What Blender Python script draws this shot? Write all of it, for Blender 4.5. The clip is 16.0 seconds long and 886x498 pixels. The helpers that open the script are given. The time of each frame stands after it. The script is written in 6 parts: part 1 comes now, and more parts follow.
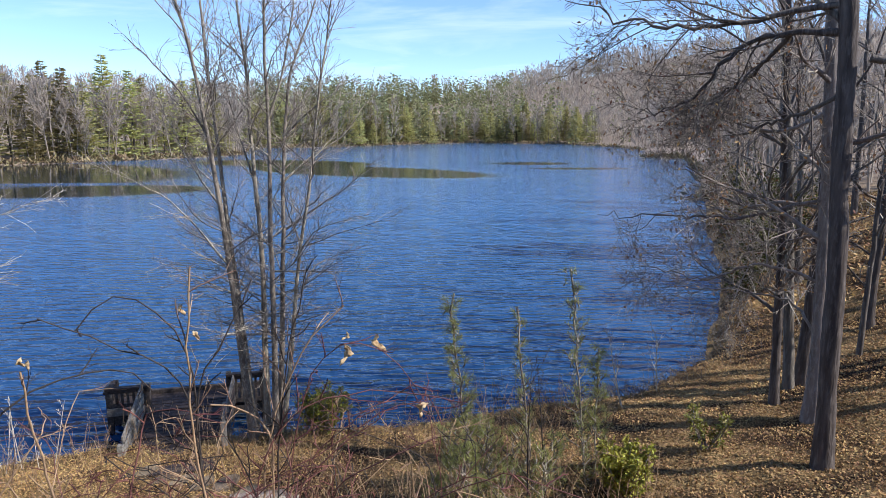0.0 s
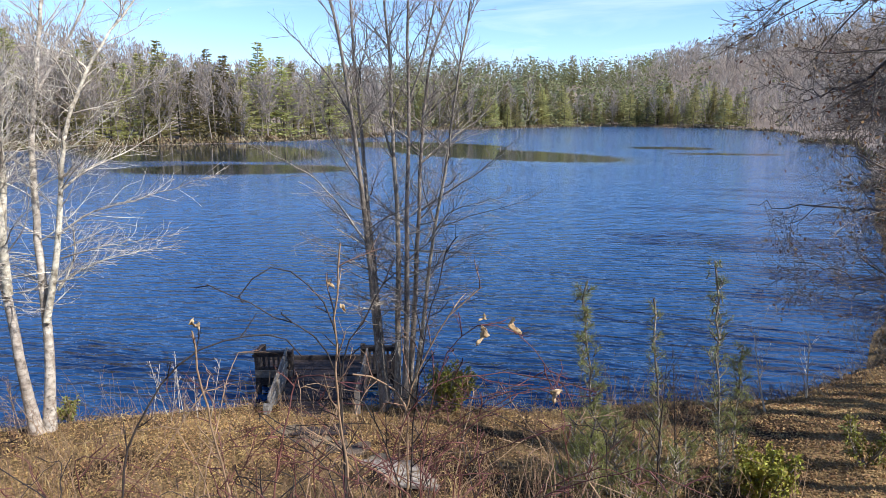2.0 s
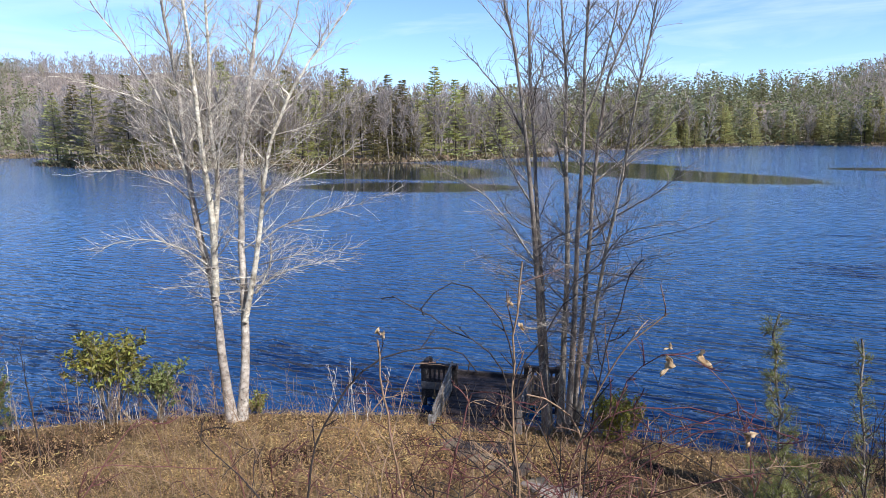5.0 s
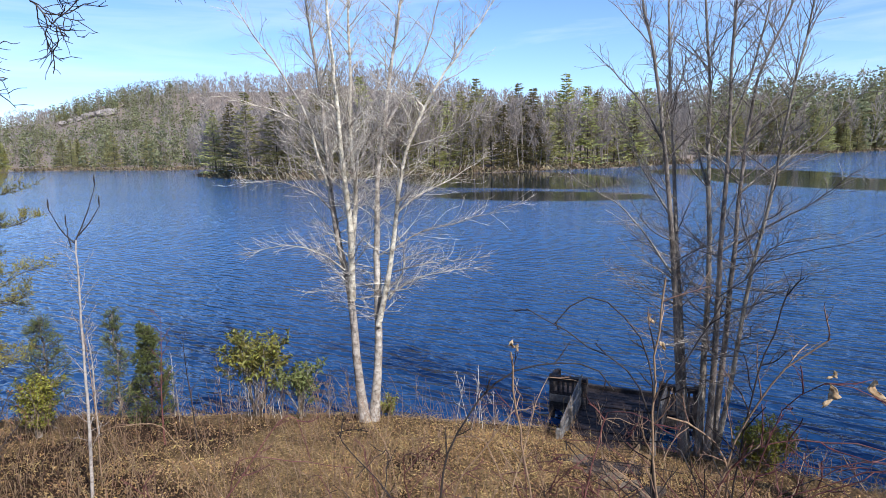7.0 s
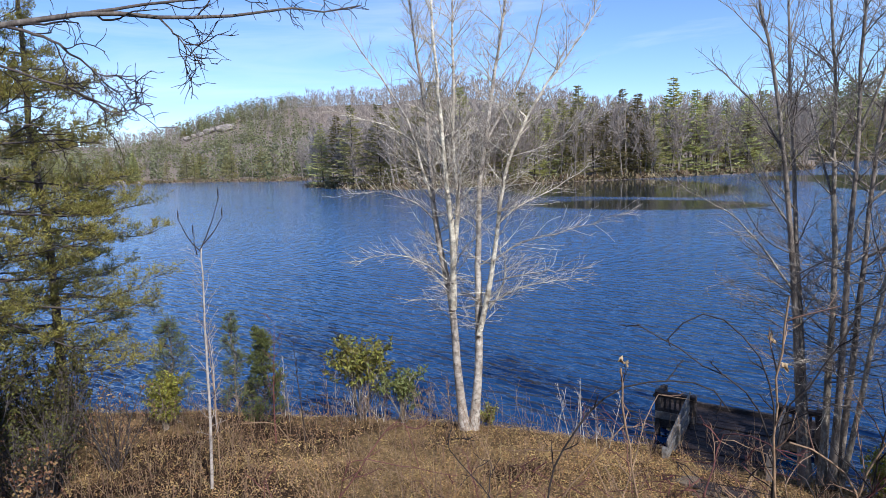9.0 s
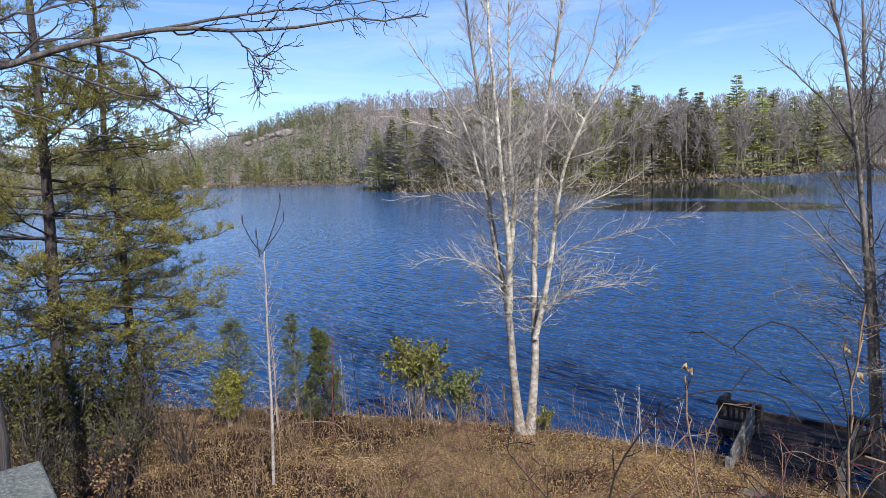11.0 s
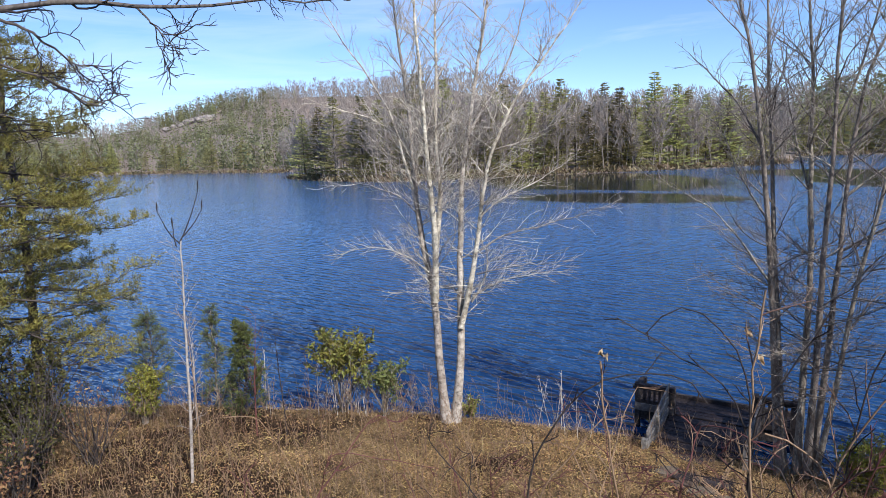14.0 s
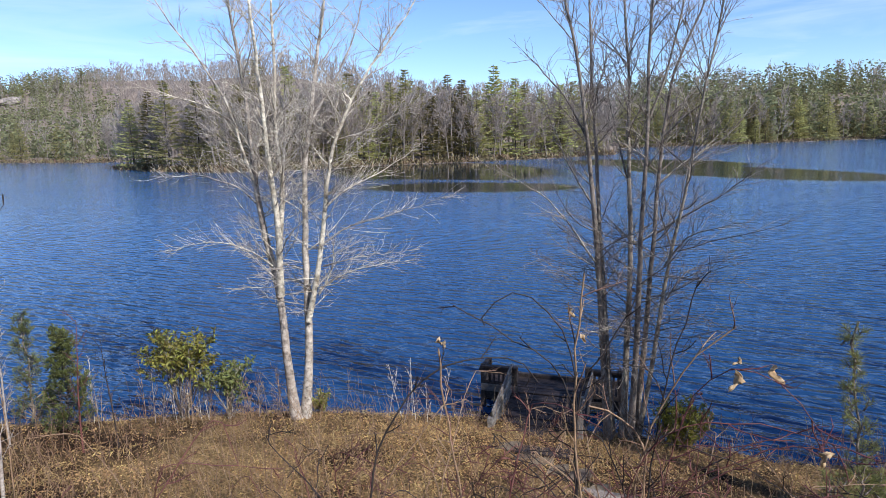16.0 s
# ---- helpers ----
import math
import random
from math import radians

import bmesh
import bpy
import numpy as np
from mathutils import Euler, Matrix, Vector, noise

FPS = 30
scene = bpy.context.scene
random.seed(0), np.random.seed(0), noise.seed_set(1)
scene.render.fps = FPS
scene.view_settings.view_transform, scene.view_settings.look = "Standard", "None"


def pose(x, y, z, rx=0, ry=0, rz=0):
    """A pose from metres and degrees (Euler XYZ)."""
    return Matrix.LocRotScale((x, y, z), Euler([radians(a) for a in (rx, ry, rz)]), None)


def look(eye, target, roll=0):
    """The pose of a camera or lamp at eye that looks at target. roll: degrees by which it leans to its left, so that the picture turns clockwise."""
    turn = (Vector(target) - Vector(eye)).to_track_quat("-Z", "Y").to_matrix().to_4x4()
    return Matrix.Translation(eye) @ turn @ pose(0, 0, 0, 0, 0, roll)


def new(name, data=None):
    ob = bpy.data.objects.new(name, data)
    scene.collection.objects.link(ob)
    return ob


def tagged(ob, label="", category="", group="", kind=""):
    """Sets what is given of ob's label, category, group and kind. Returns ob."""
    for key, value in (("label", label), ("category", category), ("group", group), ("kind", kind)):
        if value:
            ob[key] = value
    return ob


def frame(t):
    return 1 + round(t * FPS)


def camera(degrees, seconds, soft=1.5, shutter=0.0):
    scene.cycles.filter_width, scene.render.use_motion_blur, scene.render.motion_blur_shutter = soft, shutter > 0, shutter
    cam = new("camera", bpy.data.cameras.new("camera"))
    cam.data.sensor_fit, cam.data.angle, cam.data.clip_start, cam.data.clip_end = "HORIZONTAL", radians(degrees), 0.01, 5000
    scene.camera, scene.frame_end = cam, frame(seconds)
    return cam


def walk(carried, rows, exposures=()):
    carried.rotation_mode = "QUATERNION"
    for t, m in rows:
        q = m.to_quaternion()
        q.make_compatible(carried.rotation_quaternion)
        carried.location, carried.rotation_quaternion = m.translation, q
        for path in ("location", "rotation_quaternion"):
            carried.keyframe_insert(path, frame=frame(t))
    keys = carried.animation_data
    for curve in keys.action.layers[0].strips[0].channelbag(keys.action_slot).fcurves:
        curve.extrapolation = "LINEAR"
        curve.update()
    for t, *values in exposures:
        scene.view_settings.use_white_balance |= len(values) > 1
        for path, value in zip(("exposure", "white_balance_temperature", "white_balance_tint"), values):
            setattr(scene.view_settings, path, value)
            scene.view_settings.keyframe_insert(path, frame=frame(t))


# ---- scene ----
cam = camera(68.7, 16.0, soft=0.6)
ROWS = [
    (0.0, 0.000, 0.000, 5.800, 79.74, -0.00, 0.00),
    (0.5, -0.011, 0.000, 5.801, 79.41, -0.12, 2.94),
    (1.0, -0.026, 0.000, 5.800, 79.11, -0.22, 6.20),
    (1.5, -0.037, -0.001, 5.802, 78.66, -0.25, 9.06),
    (2.0, -0.045, -0.003, 5.799, 78.27, -0.04, 11.63),
    (2.5, -0.058, 0.002, 5.800, 78.01, 0.09, 14.37),
    (3.0, -0.070, 0.014, 5.797, 78.36, 0.14, 16.49),
    (3.5, -0.087, 0.016, 5.798, 78.86, 0.08, 18.97),
    (4.0, -0.096, 0.008, 5.795, 79.38, 0.10, 21.31),
    (6.5, -0.148, -0.019, 5.801, 80.71, 1.15, 34.69),
    (7.0, -0.151, -0.018, 5.810, 80.95, 1.36, 37.56),
    (7.5, -0.157, -0.026, 5.817, 81.10, 1.63, 39.81),
    (8.0, -0.157, -0.043, 5.823, 81.58, 1.71, 41.70),
    (8.5, -0.152, -0.062, 5.831, 81.86, 1.93, 44.03),
    (9.0, -0.151, -0.085, 5.840, 82.00, 2.17, 46.26),
    (9.5, -0.148, -0.105, 5.849, 82.13, 2.40, 48.11),
    (12.0, -0.145, -0.128, 5.858, 82.47, 2.71, 51.45),
    (12.5, -0.151, -0.122, 5.852, 82.19, 2.36, 50.82),
    (13.0, -0.156, -0.107, 5.852, 81.80, 2.13, 49.93),
    (13.5, -0.154, -0.092, 5.849, 81.40, 1.95, 47.85),
    (14.0, -0.149, -0.078, 5.845, 81.29, 1.86, 44.75),
    (14.5, -0.143, -0.066, 5.842, 81.14, 1.79, 41.72),
    (15.0, -0.132, -0.056, 5.841, 80.62, 1.72, 38.52),
    (15.5, -0.123, -0.038, 5.843, 80.22, 1.56, 35.15),
    (16.0, -0.122, -0.015, 5.845, 80.05, 1.31, 31.43),
]
walk(cam, [(t, pose(x, y, z, rx, ry, rz)) for t, x, y, z, rx, ry, rz in ROWS],
     exposures=[(0.0, 0.60, 5950, 14), (3.0, 0.58, 5850, 15), (8.0, 0.22, 5650, 16), (12.0, 0.12, 5700, 16), (16.0, 0.27, 5750, 16)])

# ---- world, sun, exposure ----
SUN_AZ, SUN_EL = 104.0, 40.0
world = bpy.data.worlds.new("sky")
scene.world = world
world.use_nodes = True


def wire(tree, a, out, b, inp):
    tree.links.new(a.outputs[out], b.inputs[inp])


def node(tree, kind, **values):
    n = tree.nodes.new(kind)
    for key, value in values.items():
        n.inputs[key].default_value = value
    return n


wt = world.node_tree
wt.nodes.clear()
sky = wt.nodes.new("ShaderNodeTexSky")
sky.sky_type, sky.sun_disc = "NISHITA", False
sky.sun_elevation, sky.sun_rotation = radians(SUN_EL), radians(SUN_AZ)
sky.altitude, sky.air_density, sky.dust_density, sky.ozone_density = 1800, 1.0, 0.02, 4.0
coord = wt.nodes.new("ShaderNodeTexCoord")
stretch = node(wt, "ShaderNodeMapping", Rotation=(0.1, 0.16, 0.5), Scale=(1.6, 1.1, 11.0))
wisps = node(wt, "ShaderNodeTexNoise", Scale=1.7, Detail=6.0, Roughness=0.58, Distortion=0.5)
fade = wt.nodes.new("ShaderNodeMapRange")
fade.inputs["From Min"].default_value, fade.inputs["From Max"].default_value = 0.5, 0.8
fade.inputs["To Min"].default_value, fade.inputs["To Max"].default_value = 0.0, 0.35
cloud = node(wt, "ShaderNodeMixRGB", Color2=(7.4, 7.7, 8.2, 1))
air = node(wt, "ShaderNodeBackground", Strength=0.142)
wo = wt.nodes.new("ShaderNodeOutputWorld")
wire(wt, coord, "Generated", stretch, "Vector")
wire(wt, stretch, "Vector", wisps, "Vector")
wire(wt, wisps, "Fac", fade, "Value")
wire(wt, fade, "Result", cloud, "Fac")
wire(wt, sky, "Color", cloud, "Color1")
wire(wt, cloud, "Color", air, "Color")
wire(wt, air, "Background", wo, "Surface")

sun = new("sun", bpy.data.lights.new("sun", "SUN"))
sun.data.energy, sun.data.angle, sun.data.color = 5.0, radians(0.55), (1.0, 0.93, 0.82)
sa, se = radians(SUN_AZ), radians(SUN_EL)
to_sun = Vector((math.sin(sa) * math.cos(se), math.cos(sa) * math.cos(se), math.sin(se)))
sun.matrix_world = look((0, 0, 60), Vector((0, 0, 60)) - to_sun)


# ---- materials ----
def surface(name, a, b, size=1.0, rough=0.85, fine=12.0, bump=0.4, c=None, stretch=(1, 1, 1), vary=0.25, spec=0.3, island=False, thin=0.0, cut=0.45):
    """A rough natural surface: two colours in patches, a third in finer spots, relief, and a change of tone from piece to piece."""
    m = bpy.data.materials.new(name)
    m.use_nodes = True
    nt = m.node_tree
    bsdf = nt.nodes["Principled BSDF"]
    tc = nt.nodes.new("ShaderNodeTexCoord")
    mp = node(nt, "ShaderNodeMapping", Scale=stretch)
    n1 = node(nt, "ShaderNodeTexNoise", Scale=size, Detail=5.0, Roughness=0.6)
    n2 = node(nt, "ShaderNodeTexNoise", Scale=size * fine, Detail=4.0, Roughness=0.65)
    r1 = node(nt, "ShaderNodeMapRange")
    r1.inputs["From Min"].default_value, r1.inputs["From Max"].default_value = 0.35, 0.65
    r2 = node(nt, "ShaderNodeMapRange")
    r2.inputs["From Min"].default_value, r2.inputs["From Max"].default_value = cut, cut + 0.25
    mix = node(nt, "ShaderNodeMixRGB", Color1=(*a, 1), Color2=(*b, 1))
    mix2 = node(nt, "ShaderNodeMixRGB", Color2=(*(c or [v * 0.45 for v in a]), 1))
    wire(nt, tc, "Object", mp, "Vector")
    for n in (n1, n2):
        wire(nt, mp, "Vector", n, "Vector")
    wire(nt, n1, "Fac", r1, "Value")
    wire(nt, n2, "Fac", r2, "Value")
    wire(nt, r1, "Result", mix, "Fac")
    wire(nt, mix, "Color", mix2, "Color1")
    wire(nt, r2, "Result", mix2, "Fac")
    hsv = nt.nodes.new("ShaderNodeHueSaturation")
    tone = node(nt, "ShaderNodeMapRange")
    tone.inputs["To Min"].default_value, tone.inputs["To Max"].default_value = 1 - vary, 1 + vary
    hue = node(nt, "ShaderNodeMapRange")
    hue.inputs["To Min"].default_value, hue.inputs["To Max"].default_value = 0.5 - 0.06 * vary, 0.5 + 0.06 * vary
    rnd = nt.nodes.new("ShaderNodeNewGeometry" if island else "ShaderNodeObjectInfo")
    out = "Random Per Island" if island else "Random"
    wire(nt, rnd, out, tone, "Value")
    wire(nt, rnd, out, hue, "Value")
    wire(nt, tone, "Result", hsv, "Value")
    wire(nt, hue, "Result", hsv, "Hue")
    wire(nt, mix2, "Color", hsv, "Color")
    wire(nt, hsv, "Color", bsdf, "Base Color")
    bsdf.inputs["Roughness"].default_value = rough
    bsdf.inputs["Specular IOR Level"].default_value = spec
    if bump:
        bp = node(nt, "ShaderNodeBump", Strength=bump, Distance=0.02)
        wire(nt, n2, "Fac", bp, "Height")
        wire(nt, bp, "Normal", bsdf, "Normal")
    if thin:
        tr = nt.nodes.new("ShaderNodeBsdfTranslucent")
        ms = node(nt, "ShaderNodeMixShader", Fac=thin)
        wire(nt, hsv, "Color", tr, "Color")
        wire(nt, bsdf, "BSDF", ms, 1)
        wire(nt, tr, "BSDF", ms, 2)
        wire(nt, ms, "Shader", nt.nodes["Material Output"], "Surface")
    return m


M_BIRCH = surface("pale_bark", (0.74, 0.67, 0.53), (0.33, 0.275, 0.20), 5.0, 0.8, 2.6, 1.0, (0.085, 0.068, 0.05), (1.0, 1.0, 1.2), cut=0.48)
M_GREYBARK = surface("grey_bark", (0.30, 0.25, 0.19), (0.085, 0.07, 0.054), 3.4, 0.85, 6, 0.8, (0.50, 0.46, 0.36), (1.4, 1.4, 0.7), cut=0.48)
M_PALESTEM = surface("pale_stems", (0.54, 0.48, 0.40), (0.36, 0.31, 0.26), 2.0, 0.8, 8, 0.3, (0.22, 0.18, 0.15), (1, 1, 2.0), vary=0.1)
M_OAKBARK = surface("oak_bark", (0.15, 0.127, 0.105), (0.065, 0.053, 0.045), 3.0, 0.9, 2.4, 1.0, (0.24, 0.21, 0.175), (3.6, 3.6, 0.5), cut=0.5)
M_LIGHTBARK = surface("flaking_bark", (0.24, 0.20, 0.17), (0.12, 0.10, 0.085), 2.0, 0.9, 8, 1.0, (0.34, 0.30, 0.26), (1.6, 1.6, 0.4))
M_PINEBARK = surface("pine_bark", (0.085, 0.065, 0.052), (0.055, 0.045, 0.04), 3.0, 0.9, 9, 0.9, (0.13, 0.115, 0.10), (1.5, 1.5, 0.5))
M_TWIG = surface("pale_twigs", (0.72, 0.64, 0.51), (0.48, 0.41, 0.31), 1.2, 0.8, 8, 0, None, vary=0.3, island=True)
M_GREYTWIG = surface("grey_twigs", (0.40, 0.34, 0.28), (0.24, 0.20, 0.16), 1.2, 0.8, 8, 0, None, vary=0.4, island=True)
M_DARKTWIG = surface("dark_twigs", (0.055, 0.043, 0.036), (0.034, 0.027, 0.023), 1.2, 0.8, 8, 0, None, vary=0.35, island=True)
M_OAKTWIG = surface("oak_twigs", (0.21, 0.168, 0.13), (0.12, 0.096, 0.076), 1.2, 0.8, 8, 0, None, vary=0.4, island=True)
M_REDTWIG = surface("red_stems", (0.21, 0.080, 0.066), (0.13, 0.052, 0.045), 6.0, 0.6, 8, 0, None, vary=0.3, island=True)
M_TANTWIG = surface("tan_stems", (0.40, 0.265, 0.155), (0.25, 0.155, 0.095), 6.0, 0.75, 8, 0, None, vary=0.3, island=True)
M_NEEDLE = surface("pine_needles", (0.29, 0.245, 0.05), (0.14, 0.135, 0.038), 0.8, 0.55, 9, 0, (0.23, 0.185, 0.042), vary=0.4, island=True, thin=0.15)
M_GREENNEEDLE = surface("young_needles", (0.24, 0.25, 0.065), (0.14, 0.165, 0.055), 1.5, 0.55, 9, 0, (0.20, 0.21, 0.06), vary=0.35, island=True, thin=0.3)
M_LEAF = surface("evergreen_leaves", (0.22, 0.205, 0.04), (0.11, 0.12, 0.03), 2.0, 0.5, 8, 0, (0.31, 0.26, 0.05), vary=0.5, spec=0.25, island=True, thin=0.15)
M_CONIFER = surface("dark_conifer_needles", (0.20, 0.215, 0.06), (0.12, 0.145, 0.042), 1.5, 0.6, 9, 0, (0.14, 0.15, 0.05), vary=0.35, island=True, thin=0.25)
M_BRIGHTNEEDLE = surface("sapling_needles", (0.28, 0.285, 0.085), (0.165, 0.18, 0.06), 1.5, 0.55, 9, 0, (0.31, 0.30, 0.095), vary=0.35, island=True, thin=0.3)
M_BRIGHTLEAF = surface("bright_leaves", (0.32, 0.30, 0.05), (0.19, 0.20, 0.04), 2.0, 0.5, 8, 0, (0.38, 0.33, 0.06), vary=0.45, spec=0.2, island=True, thin=0.25)
# darker leaves; below the pine they carry shade put into the colour
M_DARKLEAF = surface("dark_shade_tinted_leaves", (0.085, 0.082, 0.022), (0.045, 0.048, 0.018), 2.0, 0.6, 8, 0, (0.15, 0.125, 0.035), vary=0.5, spec=0.15, island=True, thin=0.15)
M_DEADLEAF = surface("dead_leaves", (0.30, 0.16, 0.075), (0.20, 0.10, 0.05), 3.0, 0.75, 8, 0, (0.40, 0.25, 0.12), vary=0.45, island=True, thin=0.2)
M_PALELEAF = surface("curled_leaves", (0.72, 0.55, 0.33), (0.50, 0.32, 0.16), 18.0, 0.7, 5, 0.3, None, vary=0.3, island=True, thin=0.25)
M_LITTER = surface("leaf_litter", (0.53, 0.345, 0.15), (0.155, 0.09, 0.043), 0.75, 0.85, 5, 0, (0.33, 0.19, 0.092), vary=0.3, island=True, thin=0.1)
M_STRAW = surface("dry_grass", (0.58, 0.40, 0.165), (0.34, 0.21, 0.085), 0.6, 0.8, 6, 0, (0.41, 0.275, 0.11), vary=0.4, island=True, thin=0.2)
# golden leaf colour lightened to stand in for sun on the bank
M_SUNLEAF = surface("sun_tinted_leaves", (0.58, 0.375, 0.15), (0.40, 0.235, 0.092), 1.2, 0.85, 6, 0, (0.48, 0.295, 0.115), vary=0.22, island=True, thin=0.15)
M_DEADSTEM = surface("dead_stems", (0.33, 0.20, 0.098), (0.12, 0.072, 0.042), 0.7, 0.8, 6, 0, (0.42, 0.29, 0.14), vary=0.55, island=True, thin=0.15)
M_WOOD = surface("weathered_boards", (0.17, 0.15, 0.125), (0.10, 0.088, 0.078), 2.0, 0.8, 9, 0.5, (0.26, 0.24, 0.21), (1, 1, 1), vary=0.3)
M_DARKWOOD = surface("dark_boards", (0.060, 0.048, 0.042), (0.032, 0.027, 0.025), 2.5, 0.8, 9, 0.5, (0.11, 0.092, 0.078), vary=0.35)
M_DECK = surface("deck_boards", (0.040, 0.028, 0.026), (0.022, 0.017, 0.016), 2.5, 0.8, 9, 0.5, (0.072, 0.054, 0.05), vary=0.35)
M_RAIL = surface("grey_rail", (0.25, 0.26, 0.21), (0.15, 0.16, 0.135), 14.0, 0.8, 6, 0.8, (0.40, 0.41, 0.35), vary=0.1)
M_STONE = surface("brown_slate", (0.15, 0.115, 0.08), (0.085, 0.064, 0.045), 6.0, 0.9, 6, 0.6, (0.24, 0.19, 0.135), vary=0.35, spec=0.1)
M_TREAD = surface("bleached_boards", (0.42, 0.37, 0.30), (0.27, 0.235, 0.19), 6.0, 0.9, 6, 0.5, (0.17, 0.135, 0.10), (1, 1, 1), vary=0.3, spec=0.1)
M_ROCK = surface("grey_rock", (0.36, 0.31, 0.26), (0.20, 0.175, 0.15), 0.5, 0.9, 8, 0.6, None, vary=0.3, island=True)
M_FARPINE = surface("far_pine_crowns", (0.44, 0.40, 0.16), (0.29, 0.285, 0.13), 0.35, 0.7, 5, 0, (0.32, 0.28, 0.11), vary=0.4, thin=0.5)
M_FARWOOD = surface("far_bare_wood", (0.46, 0.395, 0.33), (0.32, 0.275, 0.225), 0.10, 0.9, 7, 0, (0.40, 0.34, 0.28), vary=0.2, island=True, thin=0.45)
M_FARPINES = surface("far_pine_woods", (0.31, 0.305, 0.14), (0.16, 0.175, 0.095), 0.16, 0.7, 4, 0, (0.20, 0.20, 0.085), vary=0.3, island=True, thin=0.4)
M_SHOREBRUSH = surface("shore_brush", (0.26, 0.20, 0.12), (0.12, 0.115, 0.05), 0.15, 0.85, 9, 0, (0.24, 0.15, 0.085), vary=0.45, island=True, thin=0.1)

# ground: litter and dead grass near the water, brown forest floor on the hills
M_GROUND = bpy.data.materials.new("forest_floor")
M_GROUND.use_nodes = True
nt = M_GROUND.node_tree
bsdf = nt.nodes["Principled BSDF"]
tc = nt.nodes.new("ShaderNodeTexCoord")
big = node(nt, "ShaderNodeTexNoise", Scale=0.55, Detail=4.0, Roughness=0.6)
mid = node(nt, "ShaderNodeTexNoise", Scale=26.0, Detail=6.0, Roughness=0.7)
cells = node(nt, "ShaderNodeTexVoronoi", Scale=32.0, Randomness=1.0)
base = nt.nodes.new("ShaderNodeValToRGB")
base.color_ramp.elements[0].position, base.color_ramp.elements[0].color = 0.42, (0.05, 0.03, 0.016, 1)
base.color_ramp.elements[1].position, base.color_ramp.elements[1].color = 0.62, (0.30, 0.207, 0.094, 1)
spots = nt.nodes.new("ShaderNodeValToRGB")
spots.color_ramp.elements[0].position, spots.color_ramp.elements[0].color = 0.3, (0.45, 0.42, 0.4, 1)
spots.color_ramp.elements[1].position, spots.color_ramp.elements[1].color = 0.7, (1.2, 1.15, 1.05, 1)
mul = node(nt, "ShaderNodeMixRGB", Fac=0.8)
mul.blend_type = "MULTIPLY"
leafy = node(nt, "ShaderNodeMixRGB", Fac=0.6)
leafy.blend_type = "OVERLAY"
bp = node(nt, "ShaderNodeBump", Strength=0.8, Distance=0.05)
for n in (big, mid, cells):
    wire(nt, tc, "Object", n, "Vector")
wire(nt, big, "Fac", base, "Fac")
wire(nt, mid, "Fac", spots, "Fac")
wire(nt, base, "Color", mul, "Color1")
wire(nt, spots, "Color", mul, "Color2")
wire(nt, mul, "Color", leafy, "Color1")
grey = nt.nodes.new("ShaderNodeRGBToBW")
wire(nt, cells, "Color", grey, "Color")
wire(nt, grey, "Val", leafy, "Color2")
# toward the far woods the floor turns greyer with distance
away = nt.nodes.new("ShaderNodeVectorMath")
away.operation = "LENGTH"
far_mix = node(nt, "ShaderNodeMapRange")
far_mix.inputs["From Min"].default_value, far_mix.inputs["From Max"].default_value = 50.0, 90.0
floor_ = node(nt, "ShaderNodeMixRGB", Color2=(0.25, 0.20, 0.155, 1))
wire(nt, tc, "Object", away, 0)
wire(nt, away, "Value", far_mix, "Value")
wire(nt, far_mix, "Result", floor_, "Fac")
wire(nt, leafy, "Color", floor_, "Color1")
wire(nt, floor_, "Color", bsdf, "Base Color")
wire(nt, mid, "Fac", bp, "Height")
wire(nt, bp, "Normal", bsdf, "Normal")
bsdf.inputs["Roughness"].default_value, bsdf.inputs["Specular IOR Level"].default_value = 0.95, 0.15

# water: wind ripples, with calm slicks where they lie down
M_WATER = bpy.data.materials.new("lake_water")
M_WATER.use_nodes = True
nt = M_WATER.node_tree
bsdf = nt.nodes["Principled BSDF"]
bsdf.inputs["Roughness"].default_value, bsdf.inputs["IOR"].default_value = 0.06, 1.33
bsdf.inputs["Specular IOR Level"].default_value = 0.5
tc = nt.nodes.new("ShaderNodeTexCoord")
turn = node(nt, "ShaderNodeMapping", Rotation=(0, 0, -0.22), Scale=(0.42, 1.0, 1.0))
rip1 = node(nt, "ShaderNodeTexNoise", Scale=4.0, Detail=2.5, Roughness=0.45, Distortion=0.3)
rip2 = node(nt, "ShaderNodeTexNoise", Scale=1.5, Detail=2.0, Roughness=0.5)
gust = node(nt, "ShaderNodeTexNoise", Scale=0.035, Detail=3.0, Roughness=0.5)
tot = node(nt, "ShaderNodeMath")
tot.operation = "ADD"
bp = node(nt, "ShaderNodeBump", Strength=1.0, Distance=0.16)
gain = node(nt, "ShaderNodeMapRange")
gain.inputs["From Min"].default_value, gain.inputs["From Max"].default_value = 0.3, 0.7
gain.inputs["To Min"].default_value, gain.inputs["To Max"].default_value = 0.75, 1.0
wire(nt, tc, "Object", turn, "Vector")
wire(nt, turn, "Vector", rip1, "Vector")
wire(nt, turn, "Vector", rip2, "Vector")
wire(nt, tc, "Object", gust, "Vector")
wire(nt, rip1, "Fac", tot, 0)
wire(nt, rip2, "Fac", tot, 1)
wire(nt, gust, "Fac", gain, "Value")
swell = node(nt, "ShaderNodeTexWave", Scale=0.72, Distortion=5.0, Detail=2.0)
swell.inputs["Detail Scale"].default_value, swell.inputs["Detail Roughness"].default_value = 1.3, 0.55
swell.bands_direction = "Y"
crests = node(nt, "ShaderNodeMath")
crests.operation = "MULTIPLY_ADD"
crests.inputs[1].default_value = 0.22
wire(nt, turn, "Vector", swell, "Vector")
wire(nt, swell, "Fac", crests, 0)
